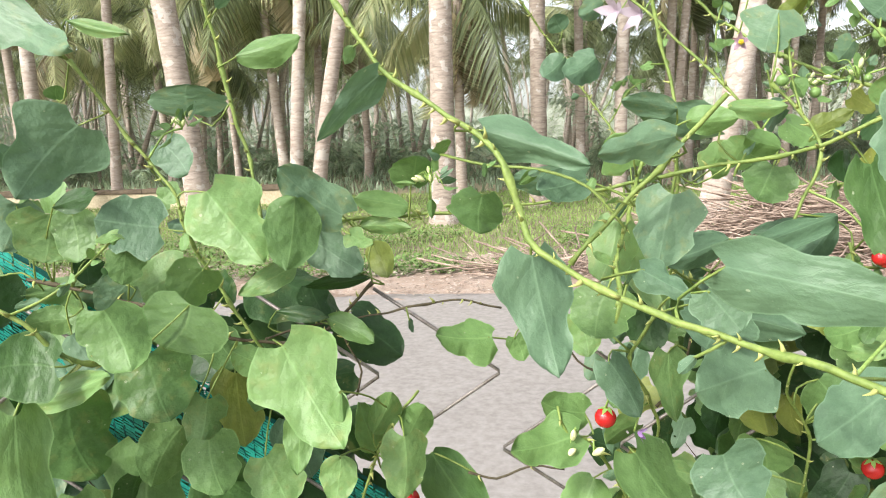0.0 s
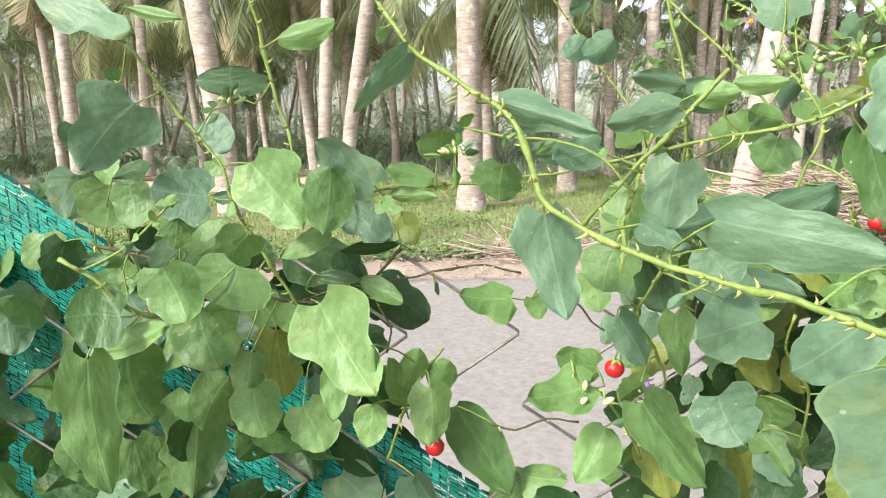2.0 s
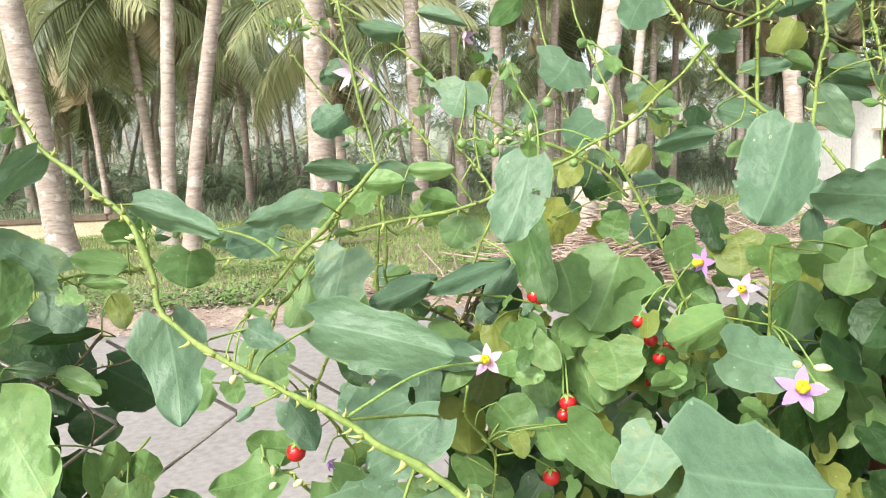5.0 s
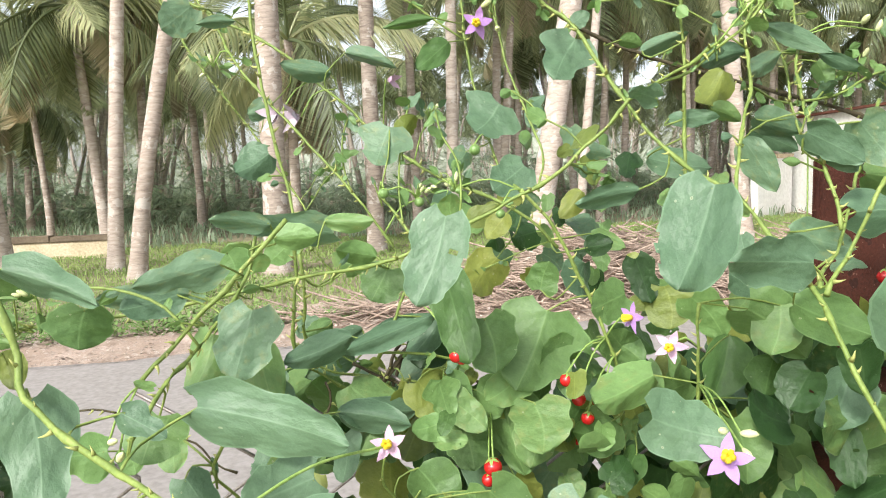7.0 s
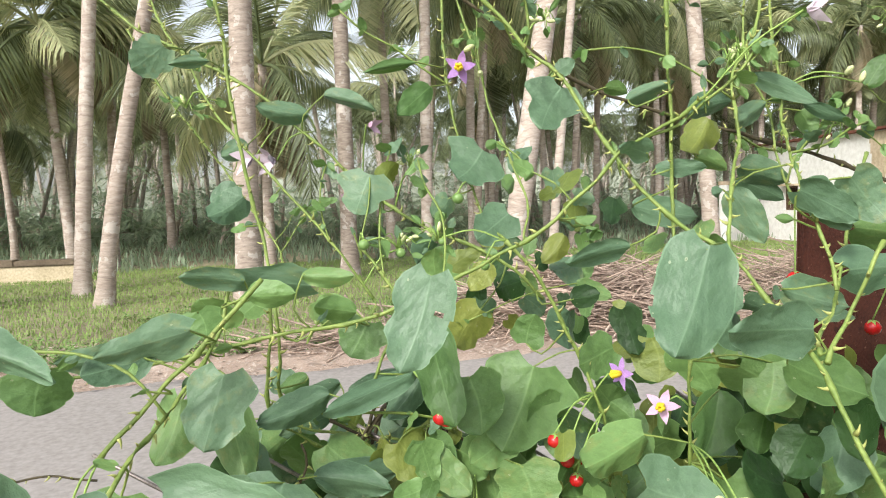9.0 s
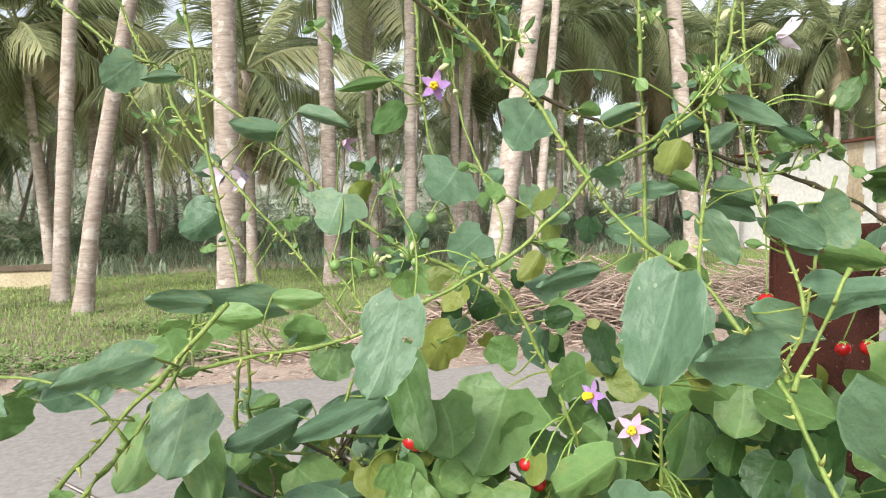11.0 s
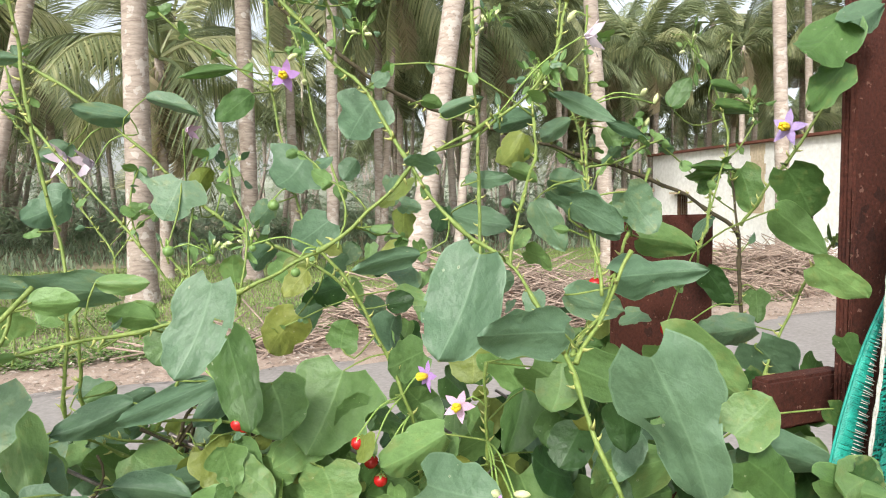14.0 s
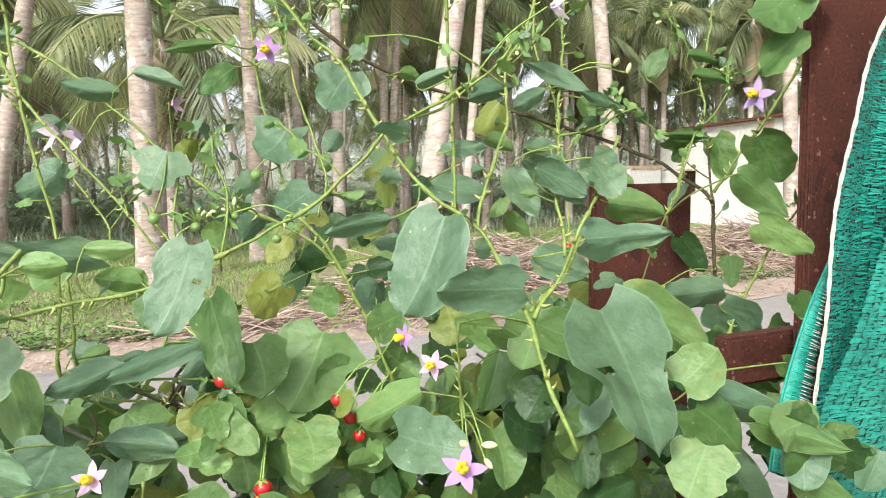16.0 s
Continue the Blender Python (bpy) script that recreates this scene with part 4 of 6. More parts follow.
def leaf_mesh(kind, variant):
    """A unit leaf blade: foot at the origin, tip at (0, 1, 0), greatest width 1, lobed, cupped and waved."""
    rnd = random.Random(variant * 17 + len(kind) + ord(kind[0]))
    prof = {
        "tri": ((0, 0.20), (0.07, 0.35), (0.16, 0.46), (0.25, 0.50), (0.33, 0.455), (0.41, 0.355), (0.49, 0.295), (0.59, 0.29), (0.69, 0.285), (0.80, 0.24), (0.90, 0.155), (0.96, 0.09), (1, 0.01)),
        "hea": ((0, 0.24), (0.06, 0.39), (0.15, 0.48), (0.26, 0.50), (0.36, 0.465), (0.46, 0.435), (0.56, 0.43), (0.67, 0.40), (0.78, 0.335), (0.88, 0.24), (0.95, 0.15), (1, 0.01)),
        "rou": ((0, 0.22), (0.06, 0.37), (0.16, 0.465), (0.32, 0.50), (0.48, 0.495), (0.63, 0.455), (0.77, 0.38), (0.88, 0.28), (0.96, 0.16), (1, 0.01)),
        "ova": ((0, 0.12), (0.05, 0.27), (0.14, 0.41), (0.27, 0.485), (0.42, 0.50), (0.56, 0.465), (0.70, 0.39), (0.83, 0.285), (0.93, 0.17), (1, 0.01)),
        "wid": ((0, 0.20), (0.10, 0.37), (0.25, 0.48), (0.45, 0.50), (0.62, 0.45), (0.75, 0.36), (0.86, 0.27), (0.95, 0.15), (1, 0.01)),
        "nar": ((0, 0.07), (0.08, 0.22), (0.2, 0.40), (0.36, 0.50), (0.52, 0.48), (0.68, 0.38), (0.82, 0.24), (0.93, 0.1), (1, 0.01)),
        "lob": ((0, 0.22), (0.07, 0.37), (0.15, 0.47), (0.23, 0.49), (0.31, 0.43), (0.38, 0.40), (0.47, 0.43), (0.56, 0.44), (0.64, 0.37), (0.72, 0.30), (0.81, 0.275), (0.90, 0.19), (0.97, 0.10), (1, 0.01)),
    }[kind]
    us = (-1, -0.9, -0.66, -0.34, 0, 0.34, 0.66, 0.9, 1)
    cord = {"tri": 0.13, "lob": 0.14, "hea": 0.15, "rou": 0.13, "wid": 0.18, "ova": 0.04, "nar": 0.0}[kind]
    steps = 14 if kind == "nar" else 25
    at = []
    for i in range(steps + 1):
        t = i / steps
        v = 0.45 * t + 0.55 * (1 - math.cos(math.pi * t)) / 2
        at.append((v, smooth_profile(prof, v)))
    bow, cup, skew = rnd.uniform(0.0, 0.42), rnd.uniform(-0.10, 0.40), rnd.uniform(-0.07, 0.07)
    twist, lobe = rnd.uniform(-0.40, 0.40), {"ova": 0.5, "nar": 0.3, "rou": 0.5}.get(kind, 1.0)
    sides = {-1: rnd.uniform(0.88, 1.08), 1: rnd.uniform(0.88, 1.08)}
    shift = {-1: rnd.uniform(-0.05, 0.05), 1: rnd.uniform(-0.05, 0.05)}
    vs, fs, uvs = [], [], []
    for v, w in at:
        for u in us:
            s = 1 if u > 0 else -1
            ww = smooth_profile(prof, min(1, max(0, v + shift[s] * math.sin(math.pi * v)))) * sides[s]
            rim = lobe * (0.20 * noise.noise(Vector((v * 5.0 + variant * 3.3, s * 4.0, variant))) + 0.06 * noise.noise(Vector((v * 15, s * 6.0, variant + 5))))
            x = u * ww * (1 + rim * max(0, abs(u) - 0.3) * 1.4 * (v < 0.985)) + skew * math.sin(math.pi * v)
            y = v - cord * (abs(u) ** 1.5) * max(0, 1 - v * 3.0) + 0.02 * abs(u) * (v < 0.9)
            z = -bow * v * v + bow * 0.45 * v + cup * (abs(u) ** 1.3) * ww * 0.9 - 0.03 * (1 - abs(u)) ** 3
            z += 0.085 * abs(u) * noise.noise(Vector((u * 1.5 + variant, v * 4.0, 2.0 + variant))) + 0.012 * math.sin(v * 24 - abs(u) * 5) * abs(u) * (1 - abs(u)) * 2
            z += twist * u * ww * v
            vs.append((x, y, z))
            uvs.append((u * 0.5 + 0.5, v))
    n = len(us)
    # insect holes and torn bites on the older blades
    gone = set()
    if variant > 6 and kind != "nar":
        for _ in range(2):
            i, j = rnd.choice((0, 7, 0, 7, 2, 5)), rnd.randrange(6, len(at) - 7)
            gone |= {(i, j)} | ({(i, j + 1)} if i in (0, 7) else set())
    for j in range(len(at) - 1):
        for i in range(n - 1):
            a = j * n + i
            if (i, j) not in gone:
                fs.append((a, a + 1, a + n + 1, a + n))
    return vs, fs, uvs


_leaf_shapes, _leaf_meshes = {}, {}


def leaf_data(kind, variant, tone):
    key = (kind, variant, tone)
    if key not in _leaf_meshes:
        if (kind, variant) not in _leaf_shapes:
            _leaf_shapes[kind, variant] = leaf_mesh(kind, variant)
        vs, fs, uvs = _leaf_shapes[kind, variant]
        me = raw_mesh("leaf", vs, fs, LEAF[tone])
        layer = me.uv_layers.new(name="blade")
        for loop in me.loops:
            layer.data[loop.index].uv = uvs[loop.vertex_index]
        _leaf_meshes[key] = me
    return _leaf_meshes[key]


def leaf(kind, tone, foot, tip, width, stalk=True, roll=None):
    """A blade from foot to tip on the shoot nearest to it, with a thin bent stalk."""
    foot, tip = Vector(foot), Vector(tip)
    axis = tip - foot
    view = ((foot + tip) / 2 - Vector((0.1, -0.02, 1.2))).normalized()
    side = axis.cross(view)
    if side.length < 1e-6:
        side = Vector((1, 0, 0))
    side.normalize()
    nrm = side.cross(axis).normalized()
    a = radians(_rnd.uniform(-20, 20) if roll is None else roll)
    side2 = side * math.cos(a) + nrm * math.sin(a)
    nrm2 = side2.cross(axis).normalized()
    point, idx = min((q for q in SHOOT_POINTS if LOAD[q[1]] < 270), key=lambda q: (q[0] - foot).length_squared)
    LOAD[idx] += 1
    ob = part("leaf", leaf_data(kind, _rnd.randrange(7 if roll is None else 9), tone), None, VINES[idx])
    w = 0.93 * width / max(math.cos(a), 0.75)
    L = axis.length
    m = Matrix((side2 * w, axis, nrm2 * L)).transposed().to_4x4()
    m.translation = foot
    ob.matrix_local = m
    if stalk and 0.004 < (point - foot).length < (0.06 if roll is None else 0.04):
        mid = (point + foot) / 2 - axis.normalized() * 0.008 + Vector((0, 0, -0.004))
        run = spline([point, mid, foot, foot + axis * 0.06], 0.008)
        v, f = tube(run, [0.00068 - 0.0002 * i / len(run) for i in range(len(run))], 5)
        part("leaf_stalk", raw_mesh("leaf_stalk", v, f, M_STEM), None, VINES[idx])
    return ob


def hang(point, foot, parent, name, r=0.0006, mat=None):
    sag = (point + foot) / 2 + Vector((0, 0, 0.006))
    v, f = tube(spline([point, sag, foot], 0.006), r, 5)
    part(name, raw_mesh(name, v, f, mat or M_CALYX), None, parent)


def petal_mesh(name, curl, mat):
    """A pointed petal along +x, one unit long."""
    rows = ((0, 0.10), (0.15, 0.17), (0.32, 0.235), (0.5, 0.23), (0.68, 0.17), (0.85, 0.085), (1, 0.008))
    vs, fs = [], []
    for x, w in rows:
        for u in (-1, -0.5, 0, 0.5, 1):
            vs.append((x * (1 - 0.25 * curl * x), u * w, curl * x * x * 0.5 + 0.05 * abs(u) * w + 0.03 * math.sin(x * 9 + u)))
    for j in range(len(rows) - 1):
        for i in range(4):
            a = j * 5 + i
            fs.append((a, a + 1, a + 6, a + 5))
    return raw_mesh(name, vs, fs, mat)


PETALS = {(k, c): petal_mesh("petal", {"star": 0.15, "side": -0.15, "bell": -0.35}[k], M_PETAL[c]) for k in ("star", "side", "bell") for c in M_PETAL}
_v, _f = tube([(0, 0, 0.02), (0.02, 0, 0.16), (0.05, 0, 0.34), (0.02, 0, 0.42)], [0.055, 0.075, 0.06, 0.01], 6)
ANTHER = raw_mesh("anther", _v, _f, M_ANTHER)


def flower(at, size, tone, kind):
    """A five-petalled star flower with a cone of yellow anthers, on a thin stalk."""
    at = Vector(at)
    point, idx = nearest_shoot(at)
    words = {"p": "violet", "k": "pale pink", "w": "white", "v": "lilac"}[tone]
    fl = new("flower")
    fl.parent = VINES[idx]
    fl.empty_display_size = 0.01
    tagged(fl, words + " star-shaped nightshade flower")
    face = Vector((0.12, 0.0, 1.18)) - at
    face = (face.normalized() + Vector((_rnd.uniform(-0.25, 0.25), 0, _rnd.uniform(-0.2, 0.2)))).normalized()
    if kind == "side":
        face = Vector((-0.92, -0.25, 0.05))
    if kind == "bell":
        face = Vector((0.92, -0.3, 0.08)) if at.z > 1.24 and at.x > 0.3 else Vector((_rnd.choice((-0.8, 0.8)), -0.5, -0.15))
    fl.matrix_local = frame_at(at, face, (0, 0, 1)) @ Matrix.Scale(size / (1.8 if kind == "bell" else 2.15), 4)
    turn = _rnd.uniform(-20, 20)
    for i in range(5):
        p = part("petal", PETALS[kind, tone], None, fl)
        p.matrix_local = Matrix.Rotation(radians(72 * i + turn), 4, "Z") @ pose(0, 0, 0, 0, (-48 if kind == "bell" else 0) + _rnd.uniform(-10, 6), _rnd.uniform(-5, 5))
    for i in range(0 if kind == "bell" else 5):
        p = part("anther", ANTHER, None, fl, "yellow anther")
        p.matrix_local = Matrix.Rotation(radians(72 * i + 36), 4, "Z") @ pose(0.06, 0, 0.0) @ Matrix.Scale(1.9, 4)
    if (point - at).length < 0.14:
        hang(point, at - face * 0.002, VINES[idx], "flower_stalk")


def ball(r, squash=1.0):
    bm = bmesh.new()
    bmesh.ops.create_uvsphere(bm, u_segments=14, v_segments=10, radius=r)
    for v in bm.verts:
        v.co.z *= squash
    return bm


BERRY = {}
for _m in (M_BERRY, M_BERRY_GREEN):
    BERRY[_m.name] = mesh_of("berry", ball(1.0, 0.96), _m)
_v, _f = [], []
for _i in range(5):
    _a = 2 * math.pi * _i / 5
    _k = len(_v)
    for _t, _w in ((0.12, 0.16), (0.55, 0.2), (1.0, 0.02)):
        for _s in (-1, 1):
            _v.append((math.cos(_a) * _t * 0.8 - math.sin(_a) * _w * _s, math.sin(_a) * _t * 0.8 + math.cos(_a) * _w * _s, 1.02 - 0.35 * _t * _t))
    _f += [(_k, _k + 1, _k + 3, _k + 2), (_k + 2, _k + 3, _k + 5, _k + 4)]
CALYX = raw_mesh("calyx", _v, _f, M_CALYX)


def berry(at, r, mat):
    at = Vector(at)
    point, idx = nearest_shoot(at + Vector((0, 0, 0.02)))
    b = part("berry", BERRY[mat.name], None, VINES[idx], "glossy red ripe berry" if mat is M_BERRY else "unripe pale green berry")
    b.matrix_local = frame_at(at, (_rnd.uniform(-0.3, 0.3), _rnd.uniform(-0.3, 0.1), 1)) @ Matrix.Scale(r, 4)
    part("calyx", CALYX, None, b)
    hang(point if (point - at).length < 0.09 else at + Vector((0.006, 0.004, 0.035)), at + Vector((0, 0, r)), VINES[idx], "berry_stalk")


_v, _f = tube([(0, 0, -0.5), (0, 0, -0.3), (0.03, 0, 0.05), (0.02, 0, 0.35), (0, 0, 0.5)], [0.08, 0.2, 0.25, 0.16, 0.02], 8)
BUD = raw_mesh("bud", _v, _f, M_BUD)


def bud(at, size):
    at = Vector(at)
    point, idx = nearest_shoot(at)
    d = Vector((_rnd.uniform(-0.6, 0.6), -0.3, _rnd.uniform(-0.2, 0.9)))
    part("flower_bud", BUD, None, VINES[idx], "cream green flower bud").matrix_local = frame_at(at, d) @ Matrix.Scale(size * 1.15, 4)
    if (point - at).length < 0.09:
        hang(point, at - d.normalized() * size * 0.5, VINES[idx], "bud_stalk")




def spray(at, n, size):
    """A loose tip of the vine: tiny young leaves and buds on hair-thin stalks."""
    at = Vector(at)
    point, idx = nearest_shoot(at)
    hang(point, at, VINES[idx], "spray_stalk", 0.0007)
    for i in range(n):
        d = Vector((_rnd.uniform(-1, 1), _rnd.uniform(-0.6, 0.6), _rnd.uniform(-0.5, 1.2))).normalized()
        e = at + d * size * _rnd.uniform(0.3, 1.0)
        hang(at, e, VINES[idx], "spray_stalk", 0.00035)
        if i % 3 == 0:
            part("flower_bud", BUD, None, VINES[idx]).matrix_local = frame_at(e, d) @ Matrix.Scale(_rnd.uniform(0.004, 0.007), 4)
        else:
            leaf("nar", _rnd.choice("lgb"), e, e + d * _rnd.uniform(0.006, 0.014), _rnd.uniform(0.003, 0.006), stalk=False, roll=_rnd.uniform(-70, 70))


# ---- thorny climbing nightshade: main shoots ----
shoot(0.0015, (-0.117, 0.424, 1.347), (-0.088, 0.400, 1.288), (-0.064, 0.380, 1.249), (-0.045, 0.360, 1.216), (-0.022, 0.345, 1.182), (0.002, 0.330, 1.163), (0.025, 0.310, 1.145), (0.035, 0.300, 1.117), (0.040, 0.290, 1.106), (0.055, 0.275, 1.098), (0.070, 0.260, 1.091), (0.091, 0.240, 1.086), (0.110, 0.215, 1.084), (0.128, 0.190, 1.079), (0.144, 0.170, 1.075), (0.160, 0.140, 1.065), (0.169, 0.120, 1.059))
shoot(0.0014, (0.065, 0.360, 1.088), (0.079, 0.362, 1.103), (0.099, 0.365, 1.123), (0.118, 0.367, 1.141), (0.133, 0.367, 1.157), (0.141, 0.367, 1.166))
shoot(0.0013, (-0.094, 0.460, 1.101), (-0.037, 0.455, 1.102), (0.020, 0.450, 1.106), (0.077, 0.440, 1.113), (0.133, 0.425, 1.125), (0.173, 0.410, 1.133), (0.204, 0.400, 1.140), (0.239, 0.390, 1.156), (0.270, 0.380, 1.172), (0.295, 0.372, 1.187), (0.323, 0.366, 1.213), (0.334, 0.362, 1.226), (0.361, 0.360, 1.241), (0.399, 0.370, 1.263))
shoot(0.0015, (-0.161, 0.461, 1.366), (-0.151, 0.466, 1.297), (-0.143, 0.470, 1.248), (-0.137, 0.475, 1.211), (-0.133, 0.475, 1.189), (-0.126, 0.475, 1.157), (-0.118, 0.470, 1.127), (-0.112, 0.460, 1.091))
shoot(0.0014, (-0.223, 0.460, 1.204), (-0.212, 0.460, 1.189), (-0.195, 0.460, 1.162), (-0.175, 0.455, 1.137), (-0.161, 0.450, 1.119), (-0.154, 0.450, 1.090), (-0.137, 0.450, 1.057), (-0.119, 0.450, 1.026), (-0.100, 0.460, 0.991))
shoot(0.0012, (0.027, 0.738, 1.373), (0.059, 0.728, 1.312), (0.087, 0.720, 1.271), (0.104, 0.720, 1.249), (0.121, 0.710, 1.221), (0.142, 0.700, 1.187), (0.159, 0.680, 1.157), (0.161, 0.600, 1.126))
shoot(0.0013, (0.111, 0.477, 1.439), (0.117, 0.473, 1.370), (0.123, 0.470, 1.320), (0.127, 0.470, 1.275), (0.132, 0.465, 1.240), (0.140, 0.460, 1.193), (0.145, 0.455, 1.172), (0.145, 0.450, 1.137), (0.142, 0.450, 1.086), (0.148, 0.460, 1.064), (0.181, 0.470, 1.038))
shoot(0.0013, (0.218, 0.459, 1.410), (0.253, 0.438, 1.353), (0.283, 0.420, 1.317), (0.304, 0.410, 1.289), (0.316, 0.400, 1.277), (0.328, 0.385, 1.248), (0.338, 0.370, 1.223), (0.347, 0.350, 1.200), (0.365, 0.335, 1.181), (0.378, 0.320, 1.168), (0.382, 0.300, 1.147), (0.380, 0.280, 1.133), (0.379, 0.265, 1.123), (0.377, 0.250, 1.107), (0.378, 0.240, 1.091), (0.383, 0.230, 1.070))
shoot(0.0017, (0.214, 0.477, 1.402), (0.263, 0.473, 1.352), (0.304, 0.470, 1.323), (0.327, 0.467, 1.304), (0.356, 0.466, 1.286), (0.404, 0.465, 1.269), (0.481, 0.463, 1.250), (0.526, 0.450, 1.236), (0.557, 0.440, 1.225), (0.589, 0.430, 1.211), (0.609, 0.420, 1.197), (0.626, 0.410, 1.183), (0.635, 0.410, 1.164), (0.638, 0.410, 1.117), (0.633, 0.400, 1.073), woody=True)
shoot(0.0013, (0.392, 0.410, 1.435), (0.394, 0.410, 1.365), (0.396, 0.410, 1.315), (0.397, 0.410, 1.280), (0.399, 0.410, 1.237), (0.400, 0.410, 1.201), (0.395, 0.400, 1.157))
shoot(0.0013, (0.495, 0.427, 1.409), (0.472, 0.413, 1.345), (0.452, 0.400, 1.301), (0.437, 0.400, 1.280), (0.428, 0.385, 1.249), (0.426, 0.380, 1.235), (0.405, 0.360, 1.207), (0.384, 0.335, 1.182), (0.378, 0.325, 1.169))
shoot(0.0011, (0.502, 0.360, 1.225), (0.483, 0.350, 1.199), (0.456, 0.330, 1.172), (0.430, 0.310, 1.146), (0.401, 0.290, 1.133), (0.381, 0.270, 1.130))
shoot(0.0011, (0.643, 0.330, 1.173), (0.621, 0.330, 1.157), (0.591, 0.325, 1.124), (0.571, 0.320, 1.104), (0.550, 0.310, 1.082), (0.508, 0.290, 1.069))
shoot(0.0014, (0.728, 0.348, 1.441), (0.707, 0.354, 1.375), (0.688, 0.360, 1.329), (0.678, 0.365, 1.287), (0.655, 0.370, 1.248), (0.638, 0.385, 1.214), (0.625, 0.400, 1.183))
shoot(0.0015, (0.292, 0.430, 1.176), (0.309, 0.425, 1.157), (0.322, 0.420, 1.131), (0.336, 0.415, 1.100), (0.343, 0.410, 1.078), (0.351, 0.410, 1.050), (0.360, 0.420, 1.001))
shoot(0.0012, (0.381, 0.365, 1.106), (0.381, 0.365, 1.078), (0.385, 0.370, 1.036))
shoot(0.0014, (-0.002, 0.639, 1.397), (0.046, 0.617, 1.351), (0.086, 0.600, 1.326), (0.116, 0.590, 1.307), (0.143, 0.575, 1.290), (0.177, 0.560, 1.258), (0.214, 0.540, 1.221), (0.242, 0.500, 1.192), (0.267, 0.480, 1.178), (0.298, 0.460, 1.162), (0.327, 0.450, 1.134))
shoot(0.0012, (0.273, 0.533, 1.467), (0.276, 0.526, 1.398), (0.278, 0.520, 1.348), (0.279, 0.515, 1.302), (0.282, 0.510, 1.268), (0.288, 0.500, 1.230), (0.295, 0.480, 1.189), (0.304, 0.460, 1.174))
shoot(0.0012, (0.720, 0.504, 1.364), (0.685, 0.475, 1.311), (0.655, 0.450, 1.279), (0.652, 0.440, 1.249), (0.595, 0.400, 1.214), (0.561, 0.370, 1.186), (0.535, 0.350, 1.171))
shoot(0.0012, (0.544, 0.494, 1.371), (0.520, 0.460, 1.315), (0.500, 0.430, 1.280), (0.485, 0.410, 1.249), (0.466, 0.380, 1.221), (0.438, 0.340, 1.202), (0.427, 0.320, 1.187), (0.425, 0.310, 1.169), (0.421, 0.300, 1.153))
shoot(0.0011, (0.417, 0.270, 1.180), (0.408, 0.270, 1.164), (0.404, 0.275, 1.148), (0.391, 0.270, 1.138), (0.380, 0.265, 1.128))
shoot(0.0013, (0.073, 0.300, 1.082), (0.083, 0.340, 1.094), (0.094, 0.370, 1.103), (0.105, 0.400, 1.115), (0.115, 0.420, 1.129), (0.123, 0.430, 1.153))
shoot(0.0012, (0.050, 0.699, 1.403), (0.071, 0.656, 1.352), (0.089, 0.620, 1.322), (0.113, 0.550, 1.271), (0.139, 0.520, 1.238), (0.164, 0.500, 1.207), (0.190, 0.480, 1.173), (0.213, 0.470, 1.139))
shoot(0.0012, (0.148, 0.460, 1.138), (0.150, 0.460, 1.110), (0.149, 0.470, 1.079), (0.158, 0.480, 1.056), (0.189, 0.480, 1.046), (0.227, 0.470, 1.041))
shoot(0.0013, (-0.044, 0.465, 1.059), (-0.082, 0.460, 1.026), (-0.125, 0.450, 1.026), (-0.164, 0.450, 1.042), (-0.215, 0.460, 1.056), (-0.273, 0.470, 1.067), woody=True)
shoot(0.0012, (0.202, 0.450, 1.175), (0.212, 0.440, 1.161), (0.221, 0.430, 1.141), (0.214, 0.420, 1.119), (0.200, 0.420, 1.090), (0.191, 0.420, 1.073))
shoot(0.0012, (0.643, 0.430, 1.234), (0.639, 0.420, 1.201), (0.635, 0.410, 1.169), woody=True)
shoot(0.0010, (0.291, 0.554, 1.404), (0.299, 0.531, 1.339), (0.306, 0.510, 1.294), (0.309, 0.500, 1.264), (0.316, 0.480, 1.229), (0.319, 0.460, 1.201), (0.309, 0.440, 1.175))
shoot(0.0011, (0.504, 0.475, 1.485), (0.499, 0.467, 1.415), (0.495, 0.460, 1.366), (0.492, 0.460, 1.327), (0.489, 0.450, 1.294), (0.498, 0.440, 1.263), (0.494, 0.420, 1.215), (0.490, 0.400, 1.195))
shoot(0.0011, (0.111, 0.410, 0.927), (0.091, 0.390, 0.967), (0.079, 0.385, 0.983), (0.068, 0.385, 0.988), (0.063, 0.390, 1.001))
shoot(0.0011, (-0.059, 0.440, 0.912), (-0.044, 0.440, 0.951), (-0.034, 0.440, 0.972), (-0.017, 0.450, 0.989))
shoot(0.0015, (-0.227, 0.360, 1.077), (-0.208, 0.360, 1.065), (-0.187, 0.370, 1.041), (-0.167, 0.400, 1.039))
shoot(0.0010, (0.099, 0.385, 0.966), (0.119, 0.390, 0.983), (0.109, 0.380, 1.011), (0.097, 0.370, 1.034), (0.108, 0.360, 1.061))
shoot(0.0010, (0.190, 0.380, 1.029), (0.190, 0.390, 1.005), (0.210, 0.400, 0.973), (0.205, 0.400, 0.938))
shoot(0.0010, (0.283, 0.430, 1.001), (0.272, 0.430, 1.029), (0.249, 0.430, 1.051), (0.243, 0.430, 1.081))
shoot(0.0020, (0.237, 0.475, 1.082), (0.223, 0.470, 1.067), (0.208, 0.470, 1.052), (0.195, 0.475, 1.029), (0.187, 0.480, 1.001), woody=True)
shoot(0.0015, (0.233, 0.480, 1.073), (0.217, 0.475, 1.061), (0.210, 0.480, 1.036), (0.198, 0.480, 1.015), (0.201, 0.490, 0.990), woody=True)
